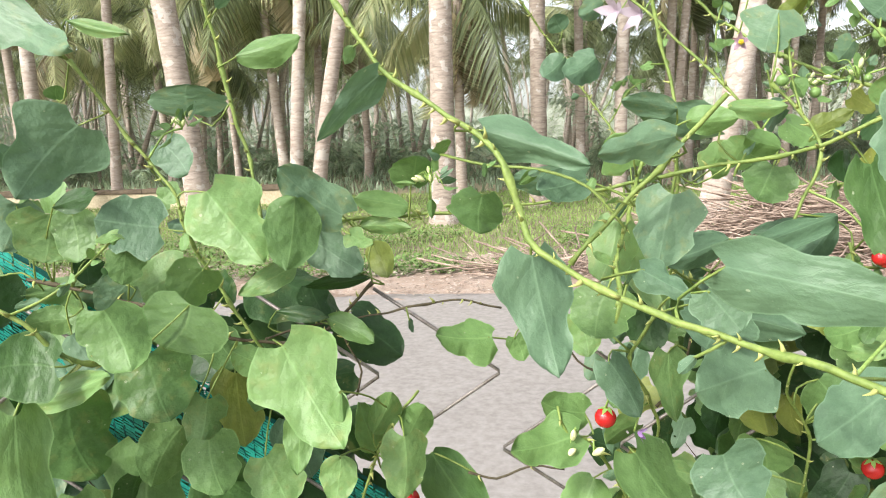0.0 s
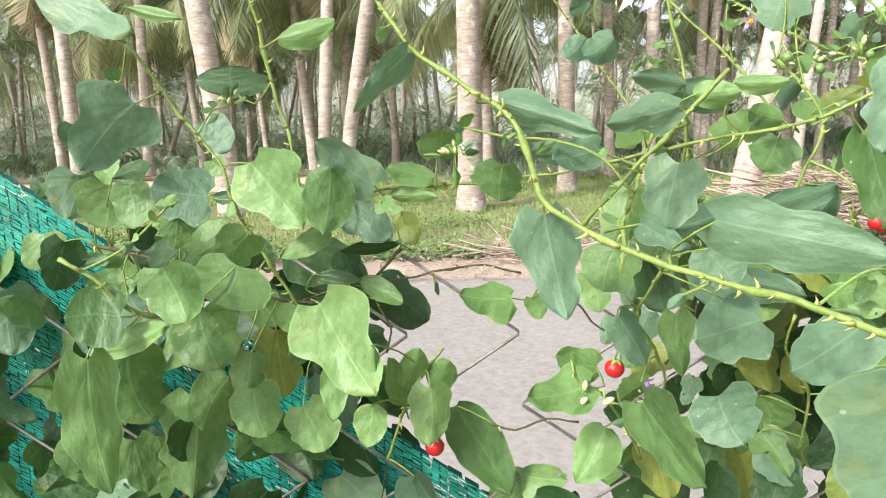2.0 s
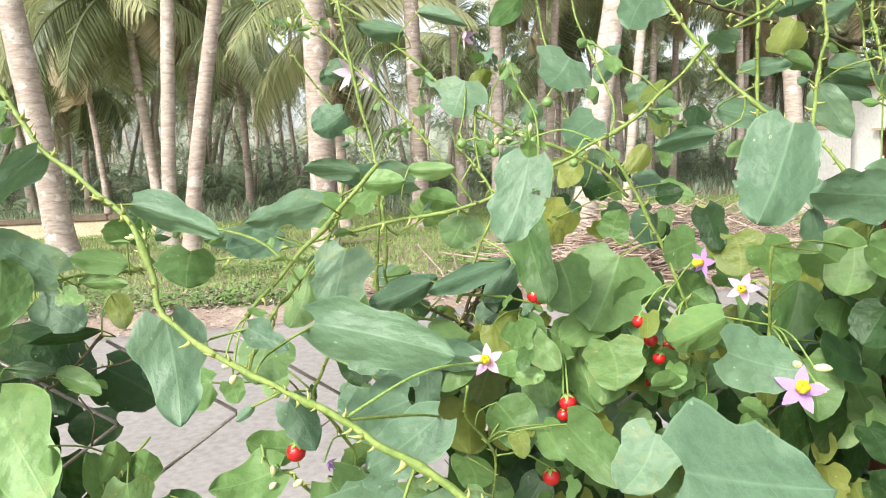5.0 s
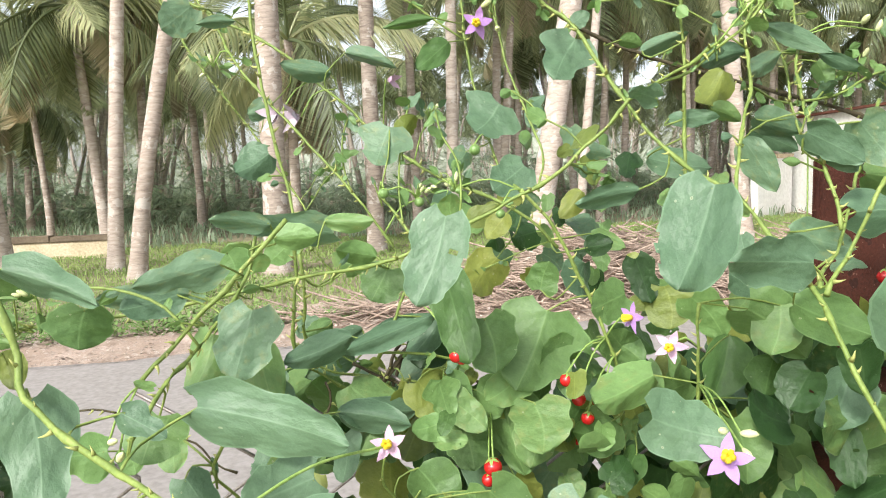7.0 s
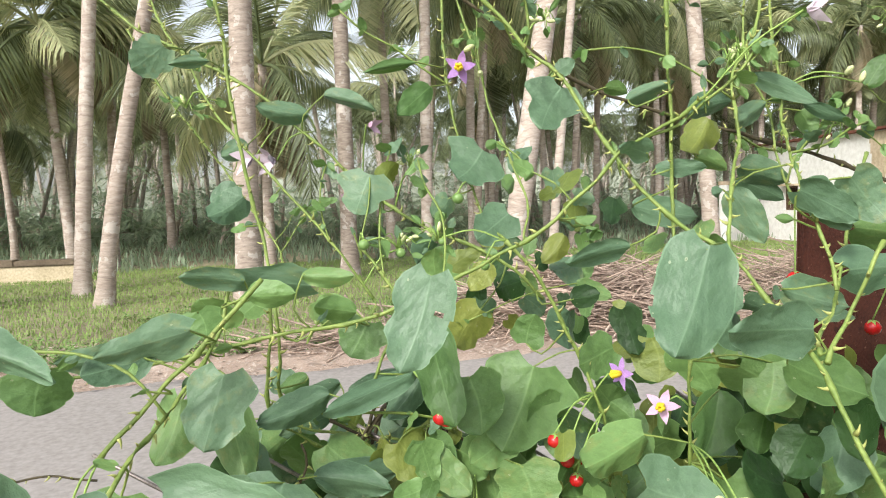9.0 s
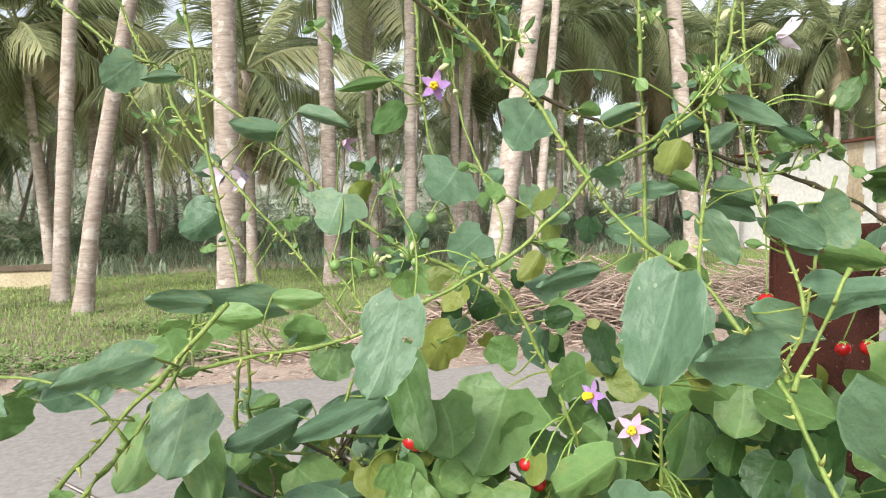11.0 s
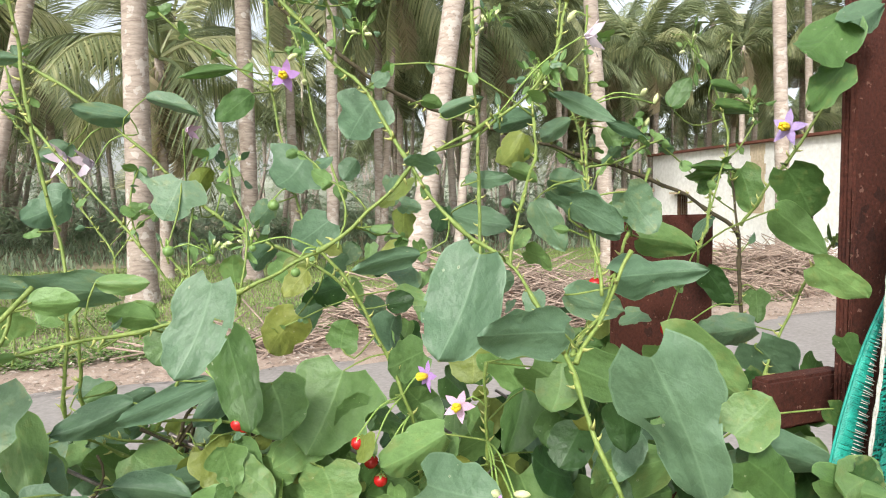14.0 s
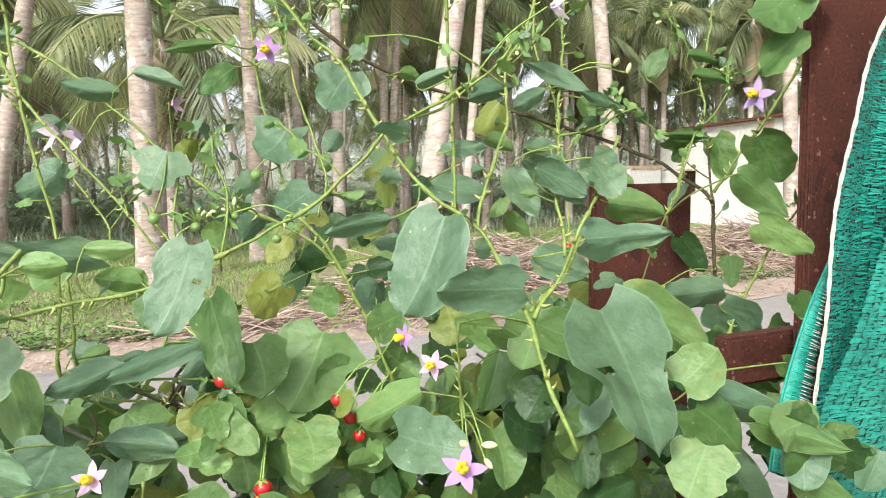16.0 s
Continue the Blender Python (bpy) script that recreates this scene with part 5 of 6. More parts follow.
shoot(0.0013, (0.229, 0.470, 1.080), (0.214, 0.465, 1.072), (0.203, 0.470, 1.047), (0.189, 0.475, 1.022), (0.176, 0.480, 1.001), woody=True)
shoot(0.0012, (0.182, 0.480, 1.056), (0.206, 0.475, 1.043), (0.227, 0.470, 1.037), (0.249, 0.465, 1.047), (0.271, 0.460, 1.038), woody=True)
shoot(0.0009, (-0.118, 0.468, 1.022), (-0.083, 0.468, 1.031), (-0.053, 0.468, 1.035), (-0.023, 0.468, 1.040), (0.007, 0.468, 1.045), (0.040, 0.468, 1.038), woody=True)
shoot(0.0008, (-0.067, 0.462, 1.038), (-0.063, 0.462, 1.018), (-0.054, 0.462, 0.999), (-0.059, 0.462, 0.983), woody=True)
shoot(0.0009, (0.101, 0.455, 0.996), (0.086, 0.455, 1.005), (0.075, 0.455, 1.020), (0.057, 0.455, 1.026), woody=True)
shoot(0.0010, (0.130, 0.430, 0.983), (0.147, 0.430, 1.004), (0.150, 0.430, 1.025), (0.163, 0.430, 1.046), (0.159, 0.430, 1.060), woody=True)
shoot(0.0009, (0.076, 0.440, 0.938), (0.054, 0.440, 0.941), (0.032, 0.440, 0.933), (0.014, 0.440, 0.938), woody=True)

# ---- its leaves: shape, tone, foot and tip of the blade, width ----
leaf("tri", "b", (-0.251, 0.430, 1.230), (-0.186, 0.414, 1.198), 0.033)
leaf("nar", "g", (-0.206, 0.430, 1.222), (-0.167, 0.421, 1.212), 0.011)
leaf("tri", "b", (-0.227, 0.470, 1.165), (-0.263, 0.456, 1.123), 0.064)
leaf("ova", "g", (-0.244, 0.480, 1.182), (-0.242, 0.478, 1.191), 0.016)
leaf("wid", "b", (-0.162, 0.490, 1.171), (-0.161, 0.485, 1.190), 0.052)
leaf("ova", "g", (-0.123, 0.470, 1.204), (-0.076, 0.459, 1.210), 0.021)
leaf("tri", "b", (-0.024, 0.345, 1.179), (-0.052, 0.335, 1.151), 0.019)
leaf("hea", "b", (-0.227, 0.600, 1.152), (-0.205, 0.592, 1.126), 0.036)
leaf("hea", "b", (-0.176, 0.455, 1.100), (-0.211, 0.446, 1.106), 0.044)
leaf("tri", "l", (-0.135, 0.430, 1.123), (-0.101, 0.417, 1.081), 0.058)
leaf("ova", "g", (-0.083, 0.425, 1.119), (-0.090, 0.415, 1.078), 0.036)
leaf("hea", "b", (-0.058, 0.440, 1.106), (-0.093, 0.429, 1.136), 0.032)
leaf("wid", "g", (-0.016, 0.442, 1.123), (-0.013, 0.438, 1.141), 0.034)
leaf("ova", "g", (-0.019, 0.449, 1.109), (-0.051, 0.441, 1.115), 0.018)
leaf("wid", "g", (0.026, 0.426, 1.117), (0.022, 0.420, 1.095), 0.037)
leaf("tri", "b", (0.022, 0.330, 1.153), (0.066, 0.318, 1.137), 0.022)
leaf("ova", "b", (0.084, 0.413, 1.124), (0.038, 0.402, 1.128), 0.017)
leaf("hea", "l", (0.108, 0.400, 1.148), (0.112, 0.397, 1.135), 0.024)
leaf("ova", "b", (0.122, 0.700, 1.222), (0.099, 0.693, 1.203), 0.026)
leaf("ova", "b", (0.123, 0.720, 1.249), (0.114, 0.716, 1.264), 0.024)
leaf("tri", "b", (0.213, 0.470, 1.221), (0.202, 0.463, 1.194), 0.046)
leaf("ova", "l", (0.194, 0.420, 1.139), (0.168, 0.414, 1.146), 0.017)
leaf("ova", "g", (0.164, 0.420, 1.162), (0.193, 0.412, 1.161), 0.013)
leaf("hea", "b", (0.121, 0.381, 1.118), (0.111, 0.372, 1.082), 0.037, roll=-10)
leaf("hea", "g", (0.205, 0.450, 1.127), (0.193, 0.444, 1.106), 0.033)
leaf("ova", "b", (0.225, 0.450, 1.092), (0.190, 0.442, 1.085), 0.020)
leaf("hea", "g", (-0.142, 0.433, 1.077), (-0.157, 0.427, 1.056), 0.035)
leaf("rou", "g", (-0.146, 0.418, 1.059), (-0.159, 0.411, 1.035), 0.050)
leaf("hea", "l", (-0.177, 0.380, 1.066), (-0.163, 0.372, 1.034), 0.038)
leaf("ova", "l", (-0.217, 0.370, 1.019), (-0.165, 0.360, 1.037), 0.020)
leaf("rou", "m", (-0.192, 0.356, 1.044), (-0.219, 0.349, 1.044), 0.042)
leaf("hea", "m", (-0.232, 0.430, 0.996), (-0.219, 0.419, 0.950), 0.063)
leaf("hea", "m", (-0.174, 0.418, 1.029), (-0.159, 0.409, 0.992), 0.046)
leaf("hea", "g", (-0.163, 0.430, 0.979), (-0.182, 0.421, 0.948), 0.039)
leaf("hea", "g", (-0.140, 0.411, 0.978), (-0.132, 0.404, 0.948), 0.037)
leaf("hea", "g", (-0.145, 0.427, 0.997), (-0.151, 0.420, 0.970), 0.029)
leaf("lob", "l", (-0.207, 0.343, 1.024), (-0.198, 0.333, 0.950), 0.038, roll=10)
leaf("tri", "l", (-0.093, 0.415, 1.033), (-0.056, 0.399, 0.978), 0.058)
leaf("nar", "l", (-0.058, 0.400, 1.010), (-0.056, 0.394, 0.982), 0.014)
leaf("hea", "y", (-0.134, 0.450, 1.005), (-0.130, 0.439, 0.960), 0.037)
leaf("rou", "l", (-0.108, 0.420, 1.020), (-0.124, 0.416, 1.030), 0.020)
leaf("ova", "l", (-0.087, 0.421, 0.992), (-0.089, 0.412, 0.954), 0.021)
leaf("ova", "l", (-0.046, 0.450, 0.950), (-0.056, 0.442, 0.987), 0.024)
leaf("ova", "g", (-0.046, 0.440, 0.966), (-0.031, 0.433, 0.997), 0.020)
leaf("ova", "g", (-0.024, 0.440, 0.962), (-0.010, 0.434, 0.989), 0.023)
leaf("hea", "g", (-0.025, 0.421, 0.972), (-0.027, 0.412, 0.936), 0.034)
leaf("ova", "l", (-0.062, 0.410, 0.966), (-0.066, 0.404, 0.939), 0.025)
leaf("lob", "g", (-0.191, 0.440, 0.960), (-0.199, 0.431, 0.893), 0.062, roll=0)
leaf("hea", "l", (-0.113, 0.430, 0.957), (-0.098, 0.422, 0.928), 0.037)
leaf("ova", "m", (-0.010, 0.450, 0.947), (0.027, 0.441, 0.884), 0.041)
leaf("tri", "b", (0.038, 0.300, 1.103), (0.043, 0.288, 1.057), 0.036)
leaf("tri", "l", (0.030, 0.430, 1.030), (-0.005, 0.422, 1.032), 0.036)
leaf("hea", "l", (0.043, 0.420, 1.033), (0.047, 0.417, 1.019), 0.017)
leaf("lob", "b", (0.105, 0.275, 1.101), (0.162, 0.259, 1.085), 0.030, roll=0)
leaf("hea", "b", (0.120, 0.330, 1.079), (0.134, 0.324, 1.062), 0.025)
leaf("hea", "b", (0.148, 0.330, 1.042), (0.113, 0.322, 1.034), 0.038)
leaf("hea", "b", (0.153, 0.250, 1.064), (0.123, 0.242, 1.047), 0.025)
leaf("hea", "b", (0.084, 0.360, 1.037), (0.097, 0.351, 1.011), 0.024)
leaf("tri", "l", (0.074, 0.385, 0.987), (0.034, 0.376, 0.981), 0.033)
leaf("hea", "l", (0.080, 0.400, 0.993), (0.053, 0.394, 1.003), 0.024)
leaf("hea", "g", (0.103, 0.380, 0.978), (0.137, 0.372, 0.928), 0.039, roll=5)
leaf("ova", "l", (0.086, 0.400, 0.953), (0.067, 0.393, 0.919), 0.034)
leaf("hea", "b", (0.121, 0.308, 1.012), (0.131, 0.302, 0.991), 0.035)
leaf("tri", "b", (0.076, 0.280, 1.100), (0.093, 0.275, 1.090), 0.016)
leaf("hea", "g", (0.078, 0.340, 1.078), (0.072, 0.335, 1.057), 0.031)
leaf("hea", "l", (0.072, 0.380, 1.056), (0.077, 0.375, 1.035), 0.022)
leaf("hea", "g", (0.098, 0.400, 1.102), (0.086, 0.392, 1.071), 0.030)
leaf("ova", "g", (-0.246, 0.490, 1.058), (-0.282, 0.480, 1.053), 0.021)
leaf("hea", "g", (-0.247, 0.460, 1.110), (-0.250, 0.453, 1.080), 0.048)
leaf("hea", "b", (-0.274, 0.470, 1.117), (-0.282, 0.462, 1.087), 0.041)
leaf("hea", "g", (-0.232, 0.460, 1.109), (-0.227, 0.453, 1.079), 0.030)
leaf("hea", "d", (-0.237, 0.480, 1.077), (-0.236, 0.476, 1.060), 0.023)
leaf("hea", "g", (-0.196, 0.450, 1.087), (-0.198, 0.445, 1.066), 0.025)
leaf("hea", "b", (-0.203, 0.460, 1.063), (-0.218, 0.454, 1.045), 0.030)
leaf("ova", "g", (-0.089, 0.440, 1.076), (-0.121, 0.431, 1.060), 0.019)
leaf("nar", "d", (-0.046, 0.470, 1.061), (-0.089, 0.460, 1.059), 0.013)
leaf("hea", "b", (-0.079, 0.460, 1.087), (-0.049, 0.452, 1.068), 0.030)
leaf("ova", "y", (-0.047, 0.500, 1.080), (-0.037, 0.494, 1.055), 0.021)
leaf("tri", "g", (-0.053, 0.430, 1.096), (-0.039, 0.426, 1.088), 0.016)
leaf("ova", "g", (-0.048, 0.450, 1.098), (-0.016, 0.443, 1.097), 0.013)
leaf("nar", "d", (-0.110, 0.470, 1.040), (-0.072, 0.462, 1.037), 0.012)
leaf("ova", "g", (-0.074, 0.460, 1.037), (-0.043, 0.452, 1.022), 0.017)
leaf("nar", "d", (-0.238, 0.450, 1.115), (-0.202, 0.442, 1.124), 0.017)
leaf("hea", "b", (-0.284, 0.500, 1.139), (-0.295, 0.490, 1.154), 0.019)
leaf("hea", "l", (-0.188, 0.500, 1.123), (-0.180, 0.497, 1.111), 0.017)
leaf("hea", "g", (-0.250, 0.470, 1.039), (-0.273, 0.464, 1.037), 0.022)
leaf("hea", "d", (-0.220, 0.450, 1.040), (-0.212, 0.445, 1.020), 0.025)
leaf("hea", "g", (-0.150, 0.460, 1.028), (-0.135, 0.454, 1.006), 0.032)
leaf("tri", "b", (0.298, 0.490, 1.238), (0.276, 0.484, 1.215), 0.052)
leaf("hea", "b", (0.272, 0.490, 1.204), (0.258, 0.486, 1.191), 0.019)
leaf("hea", "b", (0.310, 0.472, 1.192), (0.284, 0.466, 1.174), 0.033)
leaf("lob", "b", (0.222, 0.346, 1.166), (0.205, 0.337, 1.121), 0.034, roll=-15)
leaf("ova", "l", (0.238, 0.400, 1.160), (0.237, 0.396, 1.177), 0.015)
leaf("hea", "y", (0.284, 0.460, 1.128), (0.262, 0.454, 1.105), 0.033)
leaf("rou", "b", (0.348, 0.303, 1.178), (0.320, 0.292, 1.128), 0.041, roll=10)
leaf("ova", "b", (0.333, 0.350, 1.176), (0.291, 0.343, 1.170), 0.015)
leaf("hea", "g", (0.256, 0.400, 1.099), (0.261, 0.393, 1.066), 0.042)
leaf("lob", "g", (0.304, 0.416, 1.097), (0.278, 0.407, 1.049), 0.068, roll=6)
leaf("hea", "l", (0.359, 0.380, 1.059), (0.311, 0.371, 1.048), 0.029)
leaf("hea", "b", (0.324, 0.320, 1.056), (0.363, 0.314, 1.044), 0.039, roll=0)
leaf("hea", "b", (0.225, 0.185, 1.062), (0.272, 0.176, 1.053), 0.056)
leaf("hea", "b", (0.131, 0.180, 1.067), (0.125, 0.173, 1.030), 0.062)
leaf("ova", "g", (0.212, 0.400, 1.009), (0.232, 0.393, 0.979), 0.037)
leaf("hea", "g", (0.252, 0.380, 0.998), (0.287, 0.370, 0.963), 0.033)
leaf("hea", "l", (0.239, 0.390, 0.995), (0.250, 0.385, 0.972), 0.025)
leaf("hea", "g", (0.360, 0.418, 1.104), (0.332, 0.413, 1.096), 0.031)
leaf("hea", "y", (0.403, 0.440, 1.103), (0.405, 0.434, 1.073), 0.044)
leaf("lob", "g", (0.275, 0.420, 1.039), (0.285, 0.410, 0.991), 0.048)
leaf("hea", "l", (0.255, 0.420, 1.048), (0.271, 0.415, 1.031), 0.034)
leaf("hea", "g", (0.234, 0.420, 1.057), (0.246, 0.414, 1.029), 0.033)
leaf("hea", "l", (0.341, 0.400, 1.024), (0.316, 0.395, 1.010), 0.035)
leaf("ova", "b", (0.179, 0.450, 1.083), (0.134, 0.441, 1.071), 0.025)
leaf("ova", "d", (0.235, 0.460, 1.079), (0.225, 0.455, 1.055), 0.031)
leaf("ova", "l", (0.134, 0.400, 1.155), (0.159, 0.395, 1.156), 0.017)
leaf("ova", "b", (0.132, 0.410, 1.162), (0.099, 0.403, 1.167), 0.015)
leaf("hea", "g", (0.181, 0.450, 1.130), (0.191, 0.446, 1.144), 0.025)
leaf("hea", "g", (0.309, 0.440, 1.107), (0.315, 0.436, 1.127), 0.026)
leaf("ova", "d", (0.342, 0.440, 1.134), (0.361, 0.436, 1.138), 0.018)
leaf("hea", "g", (0.199, 0.440, 1.021), (0.173, 0.434, 1.008), 0.025)
leaf("hea", "b", (0.303, 0.360, 0.994), (0.278, 0.352, 0.962), 0.044)
leaf("hea", "d", (0.329, 0.380, 0.992), (0.342, 0.376, 1.008), 0.025)
leaf("hea", "b", (0.077, 0.580, 1.324), (0.055, 0.572, 1.304), 0.032)
leaf("nar", "b", (0.110, 0.580, 1.314), (0.081, 0.572, 1.309), 0.012)
leaf("ova", "b", (0.181, 0.560, 1.271), (0.142, 0.550, 1.276), 0.021)
leaf("hea", "y", (0.224, 0.480, 1.217), (0.232, 0.476, 1.230), 0.016)
leaf("nar", "g", (0.254, 0.500, 1.301), (0.214, 0.491, 1.291), 0.011)
leaf("ova", "m", (0.263, 0.500, 1.284), (0.236, 0.491, 1.262), 0.021)
leaf("ova", "b", (0.193, 0.550, 1.285), (0.231, 0.540, 1.272), 0.016)
leaf("ova", "b", (0.135, 0.600, 1.252), (0.114, 0.594, 1.242), 0.020)
leaf("hea", "b", (0.129, 0.600, 1.210), (0.101, 0.592, 1.194), 0.030)
leaf("tri", "b", (0.170, 0.450, 1.153), (0.108, 0.432, 1.165), 0.025, roll=8)
leaf("tri", "b", (0.109, 0.345, 1.148), (0.071, 0.336, 1.141), 0.024, roll=10)
leaf("hea", "b", (0.080, 0.400, 1.126), (0.052, 0.392, 1.121), 0.024)
leaf("hea", "l", (0.118, 0.450, 1.129), (0.106, 0.444, 1.150), 0.033)
leaf("hea", "l", (0.143, 0.480, 1.146), (0.127, 0.475, 1.132), 0.024)
leaf("hea", "l", (0.178, 0.480, 1.124), (0.194, 0.475, 1.141), 0.026)
leaf("ova", "b", (0.228, 0.420, 1.099), (0.171, 0.406, 1.082), 0.017)
leaf("ova", "b", (0.239, 0.440, 1.094), (0.213, 0.432, 1.068), 0.019)
leaf("ova", "g", (0.168, 0.480, 1.088), (0.149, 0.475, 1.081), 0.017)
leaf("ova", "b", (0.191, 0.500, 1.076), (0.156, 0.491, 1.065), 0.015)
leaf("ova", "b", (0.218, 0.440, 1.032), (0.165, 0.428, 1.039), 0.022)
leaf("hea", "m", (0.232, 0.400, 1.129), (0.241, 0.388, 1.075), 0.029, roll=20)
leaf("tri", "b", (0.332, 0.430, 1.273), (0.312, 0.422, 1.242), 0.042)
leaf("tri", "b", (0.342, 0.346, 1.225), (0.320, 0.342, 1.230), 0.015)
leaf("ova", "b", (0.394, 0.420, 1.220), (0.427, 0.413, 1.220), 0.013)
leaf("ova", "b", (0.380, 0.430, 1.266), (0.410, 0.423, 1.277), 0.013)
leaf("ova", "b", (0.338, 0.450, 1.287), (0.350, 0.447, 1.294), 0.013)
leaf("ova", "g", (0.374, 0.450, 1.277), (0.389, 0.447, 1.273), 0.012)
leaf("ova", "b", (0.467, 0.430, 1.221), (0.501, 0.423, 1.211), 0.023)
leaf("ova", "b", (0.471, 0.440, 1.212), (0.505, 0.433, 1.198), 0.019)
leaf("ova", "b", (0.439, 0.404, 1.205), (0.459, 0.396, 1.170), 0.025)
leaf("hea", "b", (0.418, 0.320, 1.203), (0.443, 0.314, 1.184), 0.023)
leaf("hea", "y", (0.456, 0.450, 1.256), (0.433, 0.444, 1.229), 0.027)
leaf("ova", "g", (0.439, 0.440, 1.229), (0.460, 0.435, 1.219), 0.017)
leaf("ova", "b", (0.451, 0.420, 1.265), (0.410, 0.413, 1.255), 0.017)
leaf("ova", "b", (0.479, 0.420, 1.264), (0.445, 0.414, 1.247), 0.016)
leaf("nar", "b", (0.464, 0.420, 1.283), (0.511, 0.410, 1.264), 0.016)
leaf("nar", "b", (0.510, 0.420, 1.264), (0.543, 0.413, 1.251), 0.012)
leaf("ova", "g", (0.517, 0.430, 1.260), (0.526, 0.426, 1.242), 0.017)
leaf("hea", "b", (0.376, 0.270, 1.142), (0.325, 0.262, 1.146), 0.028, roll=0)
leaf("ova", "b", (0.421, 0.338, 1.149), (0.458, 0.331, 1.138), 0.026)
leaf("ova", "m", (0.428, 0.400, 1.074), (0.409, 0.391, 1.033), 0.038)
leaf("hea", "g", (0.484, 0.325, 1.041), (0.414, 0.315, 1.037), 0.035)
leaf("hea", "g", (0.429, 0.353, 1.103), (0.419, 0.347, 1.074), 0.038)
leaf("ova", "g", (0.418, 0.330, 1.109), (0.462, 0.321, 1.090), 0.034)
leaf("hea", "g", (0.284, 0.390, 1.046), (0.288, 0.383, 1.016), 0.044)
leaf("hea", "l", (0.342, 0.400, 1.016), (0.309, 0.394, 1.023), 0.024)
leaf("hea", "g", (0.366, 0.420, 1.060), (0.346, 0.415, 1.082), 0.028)
leaf("hea", "d", (0.455, 0.400, 1.040), (0.465, 0.394, 1.014), 0.031)
leaf("ova", "b", (0.401, 0.460, 1.195), (0.446, 0.450, 1.186), 0.026)
leaf("hea", "l", (0.285, 0.410, 1.060), (0.256, 0.403, 1.045), 0.029)
leaf("hea", "g", (0.233, 0.410, 1.048), (0.256, 0.403, 1.027), 0.025)
leaf("ova", "y", (0.289, 0.450, 1.160), (0.272, 0.445, 1.143), 0.019)
leaf("ova", "g", (0.356, 0.460, 1.142), (0.380, 0.454, 1.131), 0.015)
leaf("hea", "d", (0.386, 0.450, 1.123), (0.395, 0.443, 1.091), 0.025)
leaf("hea", "l", (0.412, 0.420, 1.098), (0.434, 0.413, 1.071), 0.033)
leaf("tri", "b", (0.447, 0.319, 1.160), (0.499, 0.311, 1.161), 0.033, roll=5)
leaf("hea", "b", (0.459, 0.330, 1.210), (0.479, 0.325, 1.188), 0.027)
leaf("hea", "b", (0.411, 0.315, 1.204), (0.441, 0.309, 1.189), 0.019)
leaf("ova", "g", (0.493, 0.360, 1.180), (0.536, 0.353, 1.170), 0.029)
leaf("hea", "b", (0.587, 0.350, 1.114), (0.520, 0.342, 1.116), 0.027, roll=0)
leaf("tri", "b", (0.557, 0.320, 1.110), (0.592, 0.313, 1.072), 0.044)
leaf("tri", "b", (0.395, 0.229, 1.137), (0.420, 0.217, 1.067), 0.054, roll=4)
leaf("rou", "g", (0.462, 0.300, 1.123), (0.514, 0.294, 1.092), 0.038, roll=-12)
leaf("rou", "g", (0.440, 0.225, 1.096), (0.458, 0.221, 1.112), 0.027)
leaf("ova", "b", (0.459, 0.240, 1.083), (0.512, 0.233, 1.065), 0.024)
leaf("hea", "m", (0.446, 0.223, 1.084), (0.470, 0.218, 1.060), 0.029)
leaf("ova", "g", (0.444, 0.185, 1.090), (0.487, 0.179, 1.073), 0.018)
leaf("hea", "l", (0.476, 0.215, 1.174), (0.504, 0.211, 1.159), 0.018)
leaf("hea", "m", (0.628, 0.360, 1.226), (0.650, 0.354, 1.193), 0.037)
leaf("hea", "m", (0.644, 0.420, 1.229), (0.652, 0.414, 1.193), 0.030)
leaf("nar", "m", (0.628, 0.420, 1.226), (0.573, 0.413, 1.223), 0.013)
leaf("ova", "m", (0.616, 0.420, 1.220), (0.595, 0.417, 1.210), 0.015)
leaf("nar", "m", (0.629, 0.410, 1.228), (0.575, 0.404, 1.230), 0.012)
leaf("hea", "m", (0.538, 0.250, 1.300), (0.504, 0.245, 1.269), 0.029)
leaf("hea", "m", (0.540, 0.250, 1.276), (0.504, 0.245, 1.249), 0.021)
leaf("ova", "b", (0.568, 0.250, 1.310), (0.531, 0.246, 1.295), 0.019)
leaf("ova", "g", (0.547, 0.300, 1.198), (0.581, 0.294, 1.172), 0.025)
leaf("ova", "m", (0.598, 0.450, 1.282), (0.614, 0.445, 1.305), 0.019)
leaf("ova", "m", (0.641, 0.450, 1.303), (0.671, 0.445, 1.296), 0.013)
leaf("ova", "m", (0.647, 0.450, 1.286), (0.689, 0.444, 1.281), 0.014)
leaf("hea", "b", (0.145, 0.500, 1.082), (0.164, 0.495, 1.081), 0.020)
leaf("hea", "d", (0.610, 0.420, 1.146), (0.629, 0.414, 1.117), 0.025)
leaf("hea", "m", (0.544, 0.250, 1.128), (0.551, 0.248, 1.113), 0.015)
leaf("ova", "b", (0.117, 0.500, 1.052), (0.130, 0.494, 1.033), 0.027)
leaf("ova", "b", (0.185, 0.500, 1.054), (0.147, 0.489, 1.047), 0.018)
leaf("hea", "g", (0.174, 0.480, 1.023), (0.152, 0.472, 1.052), 0.030)
leaf("hea", "g", (0.349, 0.420, 1.074), (0.371, 0.414, 1.057), 0.028)
leaf("hea", "g", (0.411, 0.360, 1.101), (0.444, 0.352, 1.073), 0.041)
leaf("hea", "d", (0.431, 0.380, 1.036), (0.450, 0.375, 1.015), 0.033)
